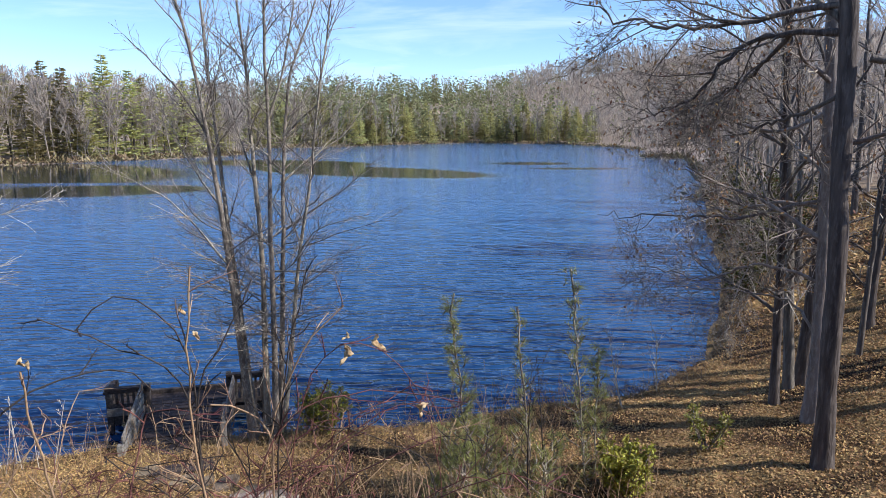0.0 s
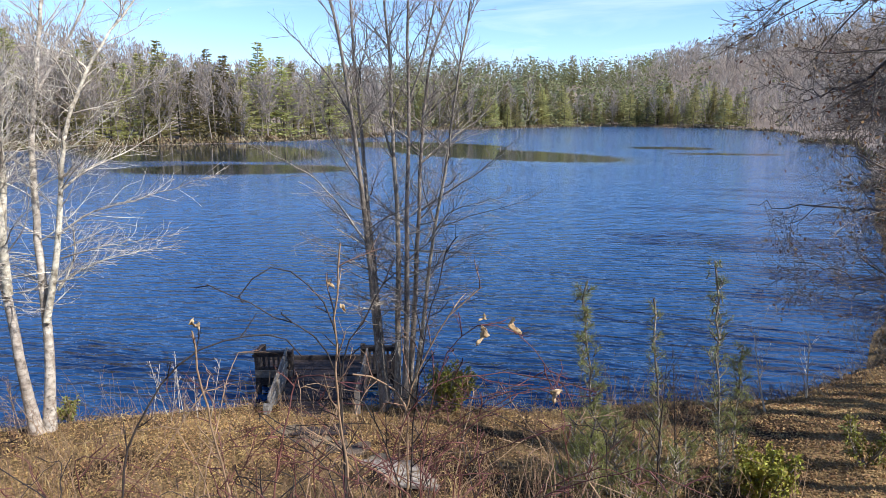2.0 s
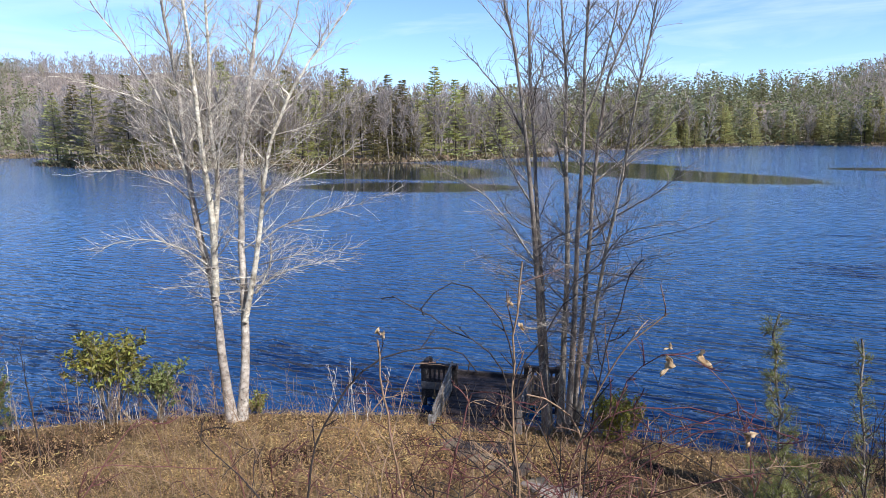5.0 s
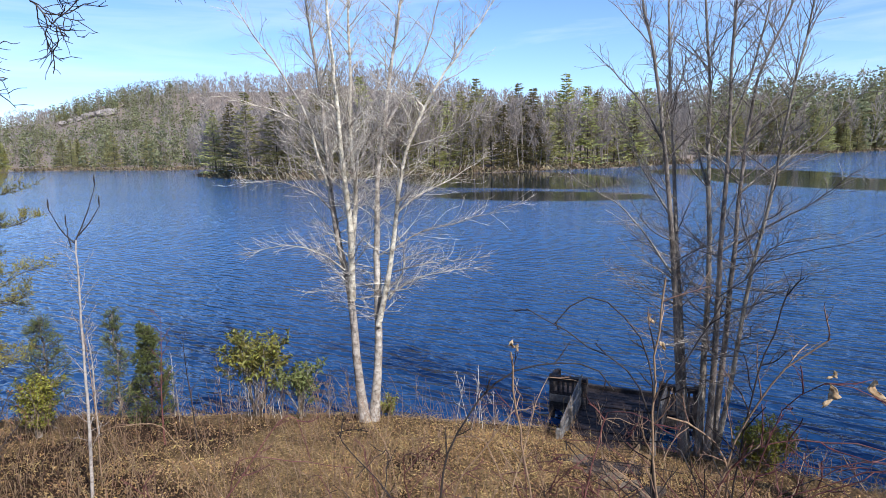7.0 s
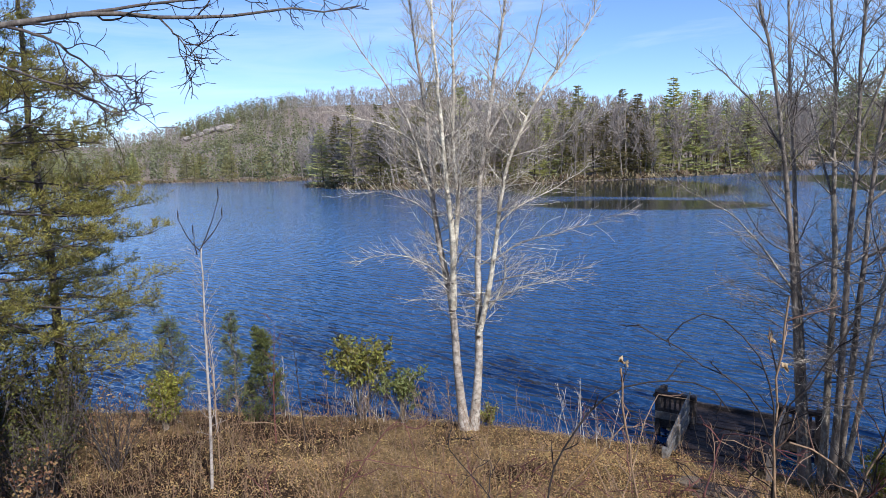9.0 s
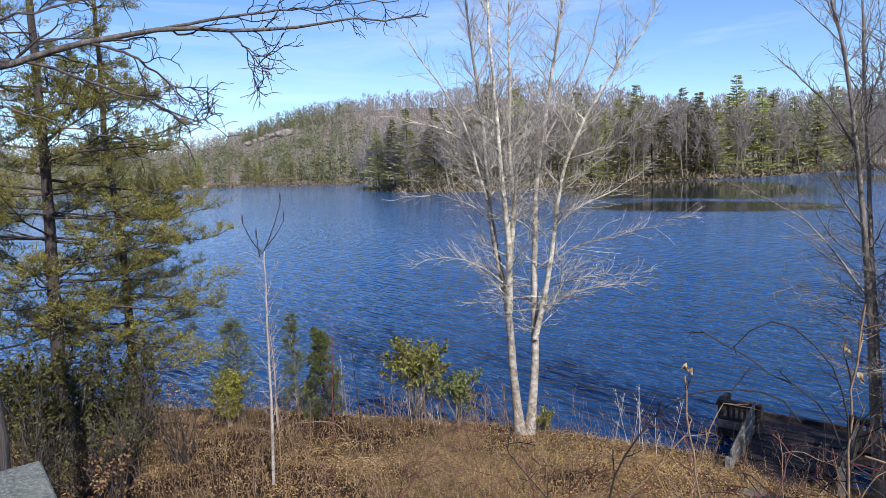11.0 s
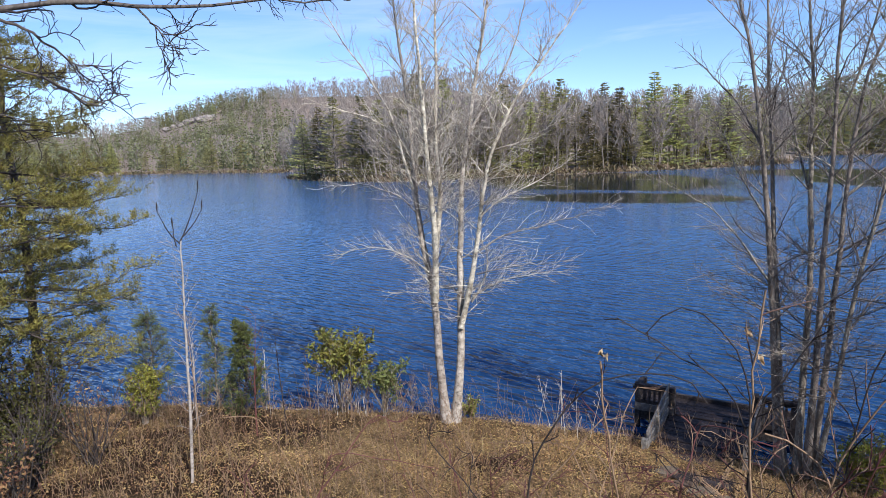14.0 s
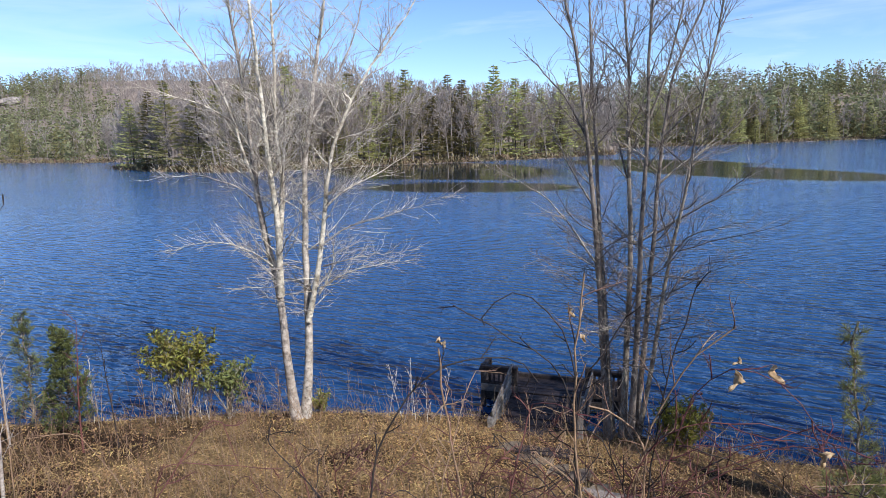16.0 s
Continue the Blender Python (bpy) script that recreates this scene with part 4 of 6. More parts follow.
# clump of grey stems beside the dock
spreading_tree("multi_stem_tree", -3.25, 10.80, [
    ([(-0.11, 0.3), (-0.21, 1.51), (-0.33, 3.28), (-0.42, 4.42), (-0.63, 6.25), (-0.78, 7.32), (-0.97, 8.03), (-1.2, 9.2)], 0, -0.3, 0.076, 0.010),
    ([(-0.06, 0.3), (-0.19, 2.11), (-0.33, 3.95), (-0.45, 5.71), (-0.56, 7.13), (-0.61, 7.99), (-0.6, 9.4)], 0.15, 0.4, 0.060, 0.010),
    ([(0.12, 0.3), (0.15, 1.75), (0.18, 3.69), (0.11, 5.34), (0.08, 6.74), (-0.03, 7.94), (-0.1, 9.5)], 0.1, 0.5, 0.066, 0.010),
    ([(0.25, 0.3), (0.31, 2.16), (0.33, 4.34), (0.38, 5.86), (0.36, 7.07), (0.4, 7.89), (0.45, 9.5)], 0, -0.4, 0.064, 0.010),
    ([(0.32, 0.3), (0.46, 2.17), (0.56, 4.35), (0.62, 5.51), (0.77, 6.79), (1.15, 7.66), (1.5, 8.7)], 0.15, 0.5, 0.062, 0.010),
    ([(0.36, 0.3), (0.54, 1.5), (0.76, 3.53), (1.01, 4.89), (1.12, 6.01), (1.42, 7.79), (1.6, 9.0)], 0.05, -0.3, 0.048, 0.008),
], [
    ([(0.54, 4.07), (1.01, 4.43), (1.61, 4.81), (2.18, 5.4)], 0.3, -0.2, 0.022, 0.005),
    ([(0.58, 4.93), (1.12, 5.4), (1.71, 5.7), (2.37, 6.61)], 0.3, 0.8, 0.024, 0.005),
    ([(0.64, 5.73), (1.08, 6.17), (1.72, 6.65)], 0.3, -0.3, 0.020, 0.005),
    ([(0.72, 3.6), (1.02, 4.16), (1.93, 4.47)], 0, -0.6, 0.018, 0.004),
    ([(0.66, 2.8), (1.07, 3.47), (1.98, 3.68)], 0, 0.6, 0.018, 0.004),
    ([(-0.35, 3.57), (-0.77, 4.22), (-1.24, 4.83), (-2.19, 5.36)], -0.1, -0.6, 0.020, 0.004),
    ([(-0.56, 5.71), (-0.91, 6.4), (-1.64, 7.2)], -0.2, 0.3, 0.020, 0.005),
    ([(-0.45, 4.6), (-0.88, 5.25), (-1.4, 6.47)], -0.1, 0.5, 0.020, 0.004),
    ([(0.08, 5.07), (-0.17, 6.06), (-0.38, 7.29)], 0.3, 0.9, 0.020, 0.006),
    ([(0.39, 6.04), (0.66, 6.79), (0.84, 7.85), (0.95, 8.8)], -0.2, -0.6, 0.022, 0.006),
], rng, M_GREYBARK, M_GREYTWIG, "clump of slim grey leafless stems beside the dock", 5.0, 2.3, 1.7, twig_n=8, tip_n=2, thick=1.25)

# oaks on the slope beside the lake
def dead_leaves(root, arms, count, rng, size=0.075):
    at, way = [], []
    for _ in range(count):
        p = arms[rng.integers(len(arms))][0]
        at.append(p[rng.integers(max(1, len(p) - 3), len(p))] + rng.normal(0, 0.08, 3))
        way.append(rng.normal(0, 0.6, 3) + np.array([0, 0, -0.6]))
    at, way = np.array(at), np.array(way)
    tagged(part("foliage", blades(rng, at, way, rng.uniform(0.6, 1.3, count) * size, size * 0.55), M_DEADLEAF, root, "withered brown leaves"), kind="stuff")


oak, arms, fine_ = bare_tree("oak_tree", 5.32, 8.35, [
    ([(-0.02, 0, 0.7), (-0.07, 0, 2.73), (-0.12, 0, 3.98), (-0.2, 0, 5.68), (-0.24, 0, 6.73), (-0.33, 0, 7.6), (-0.4, 0, 12)], 0.122, 0.10),
], rng, M_OAKBARK, M_OAKTWIG, "dark-barked leafless oak on the leafy slope", boughs=7, bough_len=2.4, twig_n=9, fine_n=5, lo=0.5, spread=1.0, up=0.1, lift=0.01, limb_boughs=14,
    extra=[([(-0.28, 0, 7.02), (-0.85, 0.1, 7.09), (-1.38, 0.2, 7.06), (-1.72, 0.2, 6.86), (-1.82, 0.2, 6.6), (-2.28, 0.3, 6.15), (-3.02, 0.4, 6.08)], 0.050, 0.007),
           ([(-0.3, 0, 7.36), (-0.81, 0, 7.37), (-1.4, -0.1, 7.21), (-2.35, -0.2, 7.19), (-3.17, -0.2, 7.47), (-4.07, -0.2, 7.8)], 0.044, 0.006),
           ([(-0.9, 0.1, 7.09), (-1.3, 0.5, 6.7), (-1.9, 0.8, 6.3), (-2.5, 1.0, 6.2)], 0.035, 0.007),
           ([(-0.22, 0, 6.3), (-0.8, 0.4, 6.0), (-1.5, 0.8, 5.8), (-2.2, 1.0, 5.9)], 0.035, 0.007),
           ([(0.0, 0, 6.7), (0.9, 0.2, 6.5), (1.8, 0.3, 6.2)], 0.05, 0.008)])
dead_leaves(oak, fine_, 650, rng)
oak, arms, fine_ = bare_tree("oak_tree", 6.10, 10.10, [
    ([(0.02, 0, 0.9), (-0.03, 0, 3.44), (-0.12, 0, 5.22), (-0.22, 0, 6.92), (-0.3, 0, 8.2), (-0.3, 0, 12)], 0.105, 0.085),
], rng, M_LIGHTBARK, M_GREYTWIG, "leafless tree with flaking pale bark on the slope", boughs=9, bough_len=2.4, twig_n=8, fine_n=5, lo=0.25, spread=1.1, up=0.1, lift=0.01, limb_boughs=11,
    extra=[([(-0.1, 0, 4.6), (-0.55, 0.2, 4.67), (-1.38, 0.4, 4.53), (-2.13, 0.5, 4.97), (-3.01, 0.6, 5.44)], 0.036, 0.006),
           ([(-0.1, 0, 4.75), (-0.63, -0.2, 4.62), (-1.37, -0.3, 4.39), (-2.28, -0.3, 4.38), (-3.68, -0.3, 4.34)], 0.034, 0.006),
           ([(-0.1, 0, 4.2), (-0.3, 0.3, 4.1), (-0.9, 0.6, 3.9), (-1.6, 0.9, 3.95)], 0.026, 0.006),
           ([(-0.06, 0, 3.4), (-0.4, -0.2, 3.6), (-1.06, -0.3, 3.7), (-1.65, -0.4, 3.34), (-2.91, -0.5, 3.51)], 0.030, 0.005),
           ([(-0.02, 0, 2.5), (-0.41, 0.2, 3.01), (-1.45, 0.4, 3.07), (-2.47, 0.5, 2.72)], 0.026, 0.005),
           ([(-0.15, 0, 5.2), (-0.85, 0.3, 6.27), (-1.53, 0.5, 6.64), (-2.44, 0.6, 7.05)], 0.032, 0.006),
           ([(-0.2, 0, 6.1), (-0.8, -0.2, 5.74), (-1.66, -0.4, 6.01), (-3.56, -0.6, 6.33)], 0.034, 0.006)])
dead_leaves(oak, fine_, 700, rng)
for x, y, r0, hh, lx in ((6.10, 11.25, 0.09, 8.5, -0.45), (6.69, 11.87, 0.10, 9, -0.9), (7.03, 12.05, 0.12, 10, 0.1), (10.08, 14.82, 0.11, 9, 0.2), (8.62, 12.83, 0.06, 7, 0.1), (9.4, 17.5, 0.10, 9, -0.6),
                     (11.5, 20.5, 0.12, 10, -0.8), (14.0, 20.0, 0.13, 11, 0.2), (13.2, 25.0, 0.11, 10, -0.7), (18.5, 29.0, 0.14, 12, -0.4), (9.2, 10.6, 0.15, 12, 0.3), (13.0, 15.5, 0.14, 12, 0.0), (22.0, 40.0, 0.15, 12, -0.5), (17, 23, 0.13, 12, 0.2), (16.0, 35.0, 0.12, 10, -0.6)):
    z0 = float(ground(x, y))
    tr, arms, fine_ = bare_tree("bare_tree", x, y, [([(0, 0, z0 - 0.1), (lx * 0.3, 0, z0 + hh * 0.4), (lx, 0, z0 + hh)], r0, 0.03)], rng, M_OAKBARK, M_GREYTWIG,
                            "slim leafless tree on the leaf-covered slope", boughs=13, bough_len=2.6, twig_n=7, fine_n=4, lo=0.2, spread=0.95, up=0.1, lift=0.02, group="slope trees")
    if r0 < 0.125:
        dead_leaves(tr, fine_, 120, rng)

for q in range(70):
    y = rng.uniform(24, 120)
    edge_ = float(np.interp(y, LAKE[9:15, 1], LAKE[9:15, 0]))
    x = edge_ + 1.2 + rng.uniform(0, 1) ** 1.5 * 26
    root = thing("bare_tree", x, y, float(ground(x, y)) - 0.2, "leafless grey tree on the wooded slope beside the lake", "tree", "slope woods")
    s_ = rng.uniform(0.55, 0.95)
    root.scale, root.rotation_euler = (s_, s_, s_), (0, 0, rng.random() * 6.28)
    new("crown", BARE_MESH[q % 6]).parent = root

# upslope trees added out of view, whose shade falls across the leaves
for q, (x, y, r0, hh) in enumerate(((11.5, 9.0, 0.14, 12), (14.0, 10.5, 0.15, 13), (15.5, 8.0, 0.16, 14), (16.5, 12.5, 0.15, 13), (18.0, 10.0, 0.17, 14), (12.0, 12.2, 0.10, 10), (19.5, 14.0, 0.16, 13))):
    z0 = float(ground(x, y))
    bare_tree("bare_tree", x, y, [([(0, 0, z0 - 0.1), (0.1, 0, z0 + hh * 0.4), (0.25 * math.sin(q), 0, z0 + hh)], r0, 0.04)], rng, M_OAKBARK, M_DARKTWIG,
              "tall leafless tree on the leaf-covered slope", boughs=8, bough_len=2.8, twig_n=4, fine_n=2, lo=0.25, spread=0.9, up=0.15, lift=0.03, group="slope trees")


# ---- the dock ----
def box(bm, cx, cy, cz, sx, sy, sz, turn=0.0, bev=0.0, tilt=0.0):
    """Adds a box of those sizes, turned about z, with bevelled edges."""
    m = pose(cx, cy, cz, tilt, 0, math.degrees(turn)) @ Matrix.Diagonal((sx, sy, sz, 1))
    made = bmesh.ops.create_cube(bm, size=1.0, matrix=m)["verts"]
    if bev:
        edges = list({e for v in made for e in v.link_edges})
        bmesh.ops.bevel(bm, geom=edges, offset=bev, segments=1, affect="EDGES")
    return bm


DOCK = thing("dock", -4.6, 10.3, 0.0, "weathered dark wooden dock with slatted side rails over the water", "dock")
DOCK.rotation_euler = (0, 0, math.atan2(0.232, 0.973))
DZ = 0.36


def plank(name, cx, cy, cz, sx, sy, sz, material, parent, bev=0.006, turn=0.0, tilt=0.0):
    return part(name, box(bmesh.new(), cx, cy, cz, sx, sy, sz, turn, bev, tilt), material, parent)


rng = np.random.default_rng(5)
for q in range(14):
    plank("deck_board", rng.normal(0, 0.012), -0.12 + q * 0.148, DZ + rng.normal(0, 0.006), 1.56, 0.136, 0.035, M_DECK, DOCK)
for q in range(6):
    plank("ramp_board", rng.normal(0, 0.02), -0.27 - q * 0.146, DZ + 0.03 + 0.034 * q + rng.normal(0, 0.006), 1.50 + rng.normal(0, 0.03), 0.134, 0.035, M_DECK, DOCK, 0.006, rng.normal(0, 0.012), -13)
for q in range(6):
    plank("deck_board", rng.normal(0, 0.012) - 0.02, 2.03 + q * 0.148, DZ + rng.normal(0, 0.005), 2.98, 0.136, 0.035, M_DECK, DOCK)
for sx in (-0.72, 0.72):
    plank("joist", sx, 0.95, DZ - 0.12, 0.06, 2.3, 0.18, M_DARKWOOD, DOCK)
for sy in (1.98, 2.80):
    plank("joist", -0.02, sy, DZ - 0.12, 2.96, 0.06, 0.18, M_DARKWOOD, DOCK)
plank("curb", -0.02, 2.86, DZ + 0.055, 2.98, 0.09, 0.10, M_DARKWOOD, DOCK)
for px, py, top_ in ((-1.47, 1.95, 0.95), (-0.76, 1.95, 0.93), (0.76, 1.95, 1.06), (1.42, 1.95, 1.06), (-1.47, 2.5, 0.86), (1.42, 2.5, 0.86), (-0.80, 0.75, 0.78), (-0.84, 0.02, 0.62), (0.80, 0.72, 0.92), (0.82, 0.02, 0.86)):
    plank("post", px, py, (top_ - 1.3) / 2, 0.10, 0.10, top_ + 1.3, M_WOOD if py < 1 else M_DARKWOOD, DOCK, 0.01)


def slat_panel(ax, ay, bx, by, low, high, count, sag=0.0):
    """A slatted rail between two posts."""
    ln, a = math.hypot(bx - ax, by - ay), math.atan2(by - ay, bx - ax)
    root = part("rail_panel", box(box(bmesh.new(), (ax + bx) / 2, (ay + by) / 2, high, ln + 0.08, 0.12, 0.045, a), (ax + bx) / 2, (ay + by) / 2, high - 0.055, ln, 0.04, 0.08, a), M_DARKWOOD, DOCK)
    plank("bottom_rail", (ax + bx) / 2, (ay + by) / 2, low + 0.03, ln, 0.04, 0.09, M_DARKWOOD, DOCK, 0.004, a)
    for q in range(count):
        f = (q + 0.5) / count
        plank("slat", ax + (bx - ax) * f, ay + (by - ay) * f, (low + high) / 2, 0.045, 0.03, high - low, M_DARKWOOD, root, 0.004, a)


slat_panel(-1.47, 1.90, -0.76, 1.90, 0.52, 0.91, 7)
plank("fascia_board", -1.115, 1.88, 0.44, 0.78, 0.035, 0.16, M_WOOD, DOCK)
slat_panel(0.76, 1.92, 1.42, 1.92, 0.42, 1.0, 7)
slat_panel(-1.50, 1.95, -1.50, 2.5, 0.42, 0.82, 6)
slat_panel(1.45, 1.95, 1.45, 2.5, 0.42, 0.82, 6)
for q, zz in enumerate((0.48, 0.70, 0.93)):
    plank("side_board", -0.82, 1.0, zz - 0.12, 0.035, 1.95, 0.14, M_WOOD, DOCK, 0.006, 0.02, 7)
    plank("side_board", 0.84, 1.0, zz - 0.02, 0.035, 1.95, 0.14, M_WOOD if q == 2 else M_DARKWOOD, DOCK, 0.006, -0.02, 2)

# slabs and treads of the path down to the dock
way = curve([(-4.82, 9.40, 0), (-4.37, 9.29, 0), (-3.72, 8.90, 0), (-2.98, 8.62, 0), (-2.47, 8.38, 0), (-2.14, 7.91, 0), (-1.92, 7.51, 0)], 19, rng)
PATH = thing("stepping_path", -3.1, 8.75, 0.0, "path of flat weathered slabs and bleached board treads leading to the dock", "path", kind="structure")
for q in [1, 3, 5, 7, 9, 11] + list(range(12, 18)):
    p, d = way[q], way[q + 1] - way[q]
    z = float(ground(p[0], p[1]))
    if q > 11:
        slab = part("tread", box(bmesh.new(), 0, 0, 0.03, rng.uniform(0.62, 0.8), 0.105, 0.06, 0, 0.012), M_TREAD, PATH)
    else:
        bm = bmesh.new()
        ring = [bm.verts.new((math.cos(a) * 0.24 * rng.uniform(0.75, 1.12), math.sin(a) * 0.13 * rng.uniform(0.85, 1.15), 0)) for a in np.linspace(0.3, 6.58, 10)[:-1]]
        face = bm.faces.new(ring)
        up = bmesh.ops.extrude_face_region(bm, geom=[face])["geom"]
        bmesh.ops.translate(bm, verts=[v for v in up if isinstance(v, bmesh.types.BMVert)], vec=(0, 0, 0.06))
        bmesh.ops.recalc_face_normals(bm, faces=bm.faces)
        slab = part("slab", bm, M_STONE, PATH)
    slab.location = (p[0] + 3.1, p[1] - 8.75, z + 0.005 + rng.uniform(0, 0.02))
    slab.rotation_euler = (rng.normal(0, 0.03), rng.normal(0, 0.03), (0.12 if q > 11 else math.atan2(d[1], d[0]) + math.pi / 2) + rng.normal(0, 0.1))

# railing of the porch on which the camera stands
PORCH = thing("porch_railing", -1.0, 0.02, 3.95, "grey weathered wooden porch railing with a flat cap", "railing")
part("cap", box(bmesh.new(), -0.05, -0.03, 1.03, 2.8, 0.16, 0.04, 0, 0.006), M_RAIL, PORCH)
part("cap", box(bmesh.new(), -1.37, -1.0, 1.03, 0.16, 1.76, 0.04, 0, 0.006), M_RAIL, PORCH)
for px, py in ((-1.36, -0.03), (0.1, -0.03), (1.28, -0.03), (-1.36, -1.8)):
    part("post", box(bmesh.new(), px, py, 0.2, 0.10, 0.10, 1.62, 0, 0.006), M_RAIL, PORCH)
for q in range(17):
    part("baluster", box(bmesh.new(), -1.2 + q * 0.15, -0.03, 0.5, 0.04, 0.04, 1.0, 0, 0.003), M_RAIL, PORCH)
part("rail", box(bmesh.new(), -0.05, -0.03, 0.08, 2.6, 0.05, 0.09, 0, 0.004), M_RAIL, PORCH)
DECK = thing("porch_floor", -1.0, -1.1, 3.82, "weathered board floor of a porch", "porch", kind="structure")
for q in range(17):
    part("floor_board", box(bmesh.new(), -0.05, -0.9 + q * 0.128, 0.0, 2.9, 0.122, 0.035, 0, 0.004), M_RAIL, DECK)


# an unseen house added behind the porch; its roof shades the ground beside it
HOUSE = thing("house", 1.2, -4.2, 3.0, "plain board house added unseen behind the porch", "house")
part("wall", box(bmesh.new(), 0.0, 0.0, 0.2, 7.4, 4.0, 6.6, 0, 0.02), M_RAIL, HOUSE)
part("roof", box(bmesh.new(), 0.0, 0.9, 4.1, 8.0, 5.1, 0.16, 0, 0.02, -6), M_DARKWOOD, HOUSE)


# ---- left of the bank: pine, tree by the porch ----
rng = np.random.default_rng(33)
def layered_pine(name, x, y, trunk, limbs, rng, label, low, top, whorl, per, reach, r0, bare=0.38):
    """A big pine: trunk and traced limbs as (across, depth, height), whorls of level limbs, flat plumes of side shoots with upswept needles."""
    root = thing(name, x, y, label=label, category="tree", group="bank pines")
    z0 = root.location.z
    a = math.atan2(x, y)
    rt, dp = np.array([math.cos(a), -math.sin(a), 0]), np.array([math.sin(a), math.cos(a), 0])
    place = lambda l: rt * l[0] + dp * l[1] + np.array([0, 0, l[2] - z0])
    p = curve([place(l) for l in trunk], 30, rng, 0.012)
    r = np.linspace(r0, 0.02, 30) ** 1.0
    part("trunk", tubes([(p, r, 10)]), M_PINEBARK, root)
    arms = []
    for line in limbs:
        q = curve([place(l) for l in line], 12, rng, 0.02)
        arms.append((q, np.linspace(0.032, 0.006, 12), 5))
    for zz in np.concatenate([np.arange(low, min(7.5, top), whorl), np.arange(min(7.5, top), top, whorl * 1.7)]):
        k_ = int(np.argmin(np.abs(p[:, 2] + z0 - zz)))
        f = (zz - low) / (top - low)
        for _ in range(per):
            th = rng.random() * 6.283
            ln = reach * (1.04 - f) ** 0.7 * rng.uniform(0.45, 1.1)
            q, rr = limb(rng, p[k_] + rng.normal(0, 0.06, 3), (math.cos(th), math.sin(th), rng.uniform(-0.22, 0.12) + 0.3 * f), ln, 0.012 + 0.006 * ln, 0.005, 11, 0.06, 0.022)
            arms.append((q, rr, 5))
    for one in arms:
        part("limb", tubes([one]), M_PINEBARK, root)
    side, tips = [], []
    for q, rr, _ in arms:
        ln = np.linalg.norm(q[-1] - q[0])
        side += shoots(rng, q, rr, int(3 + 6.5 * ln), bare, 1.0, 0.30 + 0.17 * ln, 0.85, 0.5, 5, 3, 0.1, 0.05, 0.5, 0.1, 0.9)
    for q, rr, _ in side:
        tips += shoots(rng, q, rr, 3, 0.3, 1.0, 0.22, 0.7, 0.8, 3, 3, 0.08, 0.06, 0.3, 0.3, 0.6)
    tagged(part("twig_spray", tubes([(q, np.clip(rr, 0.003, 0.007), s_) for q, rr, s_ in side]), M_DARKTWIG, root), kind="stuff")
    at, way = [], []
    for q, rr, _ in side + tips:
        d = unit(q[-1] - q[0])
        for f in (0.55, 0.8, 1.0):
            k_ = min(int(f * (len(q) - 1)), len(q) - 1)
            at.append(q[k_])
            way.append(d + np.array([0, 0, 0.35]))
    at, way = np.repeat(np.array(at), 6, 0), np.repeat(np.array(way), 6, 0)
    n = len(at)
    v, f = blades(rng, at + rng.normal(0, 0.02, (n, 3)), way + rng.normal(0, 0.8, (n, 3)), rng.uniform(0.05, 0.095, n), 0.014)
    tagged(part("foliage", (v, f), M_NEEDLE, root), kind="stuff")
    return root


layered_pine("pine_tree", -14.85, 1.72, [(-0.15, 0, 0.6), (-0.05, 0, 2.6), (0.02, 0, 4.2), (0.13, 0, 6.0), (0.16, 0, 7.6), (0.2, 0, 9.2), (0.3, 0, 14.0)],
             [[(0.0, 0, 3.7), (1.1, 0.1, 3.4), (2.41, 0.3, 3.15), (3.53, 0.4, 3.56)], [(0.1, 0, 5.2), (1.06, -0.2, 5.04), (2.12, -0.3, 4.96), (3.12, -0.3, 5.13)],
              [(0.05, 0, 4.7), (1.0, 0.3, 4.47), (2.05, 0.6, 4.24), (2.82, 0.8, 4.47)], [(0.0, 0, 3.3), (0.55, -0.3, 3.01), (1.54, -0.5, 2.36), (2.66, -0.6, 2.1)],
              [(0.1, 0, 5.9), (0.83, 0.3, 5.74), (1.74, 0.5, 5.58), (2.61, 0.6, 5.41)], [(0.0, 0, 3.5), (1.2, -0.5, 3.3), (2.3, -0.8, 3.0), (3.0, -0.9, 3.2)],
              [(0.0, 0, 3.9), (1.1, 0.7, 3.7), (2.1, 1.1, 3.5), (2.9, 1.3, 3.75)], [(0.13, 0, 6.3), (0.7, -0.3, 6.41), (1.61, -0.5, 6.45), (2.36, -0.6, 6.37)]],
             rng, "large pine with olive needles on level layered limbs beside the lake", 2.2, 13.6, 0.50, 6, 3.0, 0.14)
layered_pine("pine_tree", -15.4, -0.1, [(0, 0, 0.8), (0.0, 0, 4.5), (0.05, 0, 8.2), (0.1, 0, 13.0)], [],
             rng, "pine with olive needles and many dead lower limbs", 2.6, 12.4, 0.6, 6, 2.7, 0.13)
layered_pine("pine_tree", -16.4, 3.3, [(0, 0, 0.4), (0.05, 0, 2.5), (0.1, 0, 4.5), (-0.05, 0, 6.8), (0.05, 0, 8.2), (0.1, 0, 12.5)],
             [[(0.1, 0, 4.6), (0.9, -0.3, 4.5), (1.7, -0.5, 4.3), (2.3, -0.6, 4.5)], [(0, 0, 3.2), (0.8, 0.3, 3.0), (1.5, 0.5, 2.6), (2.2, 0.6, 2.5)]],
             rng, "pine with olive needles among the bank trees", 2.6, 12.0, 0.6, 6, 2.5, 0.11)
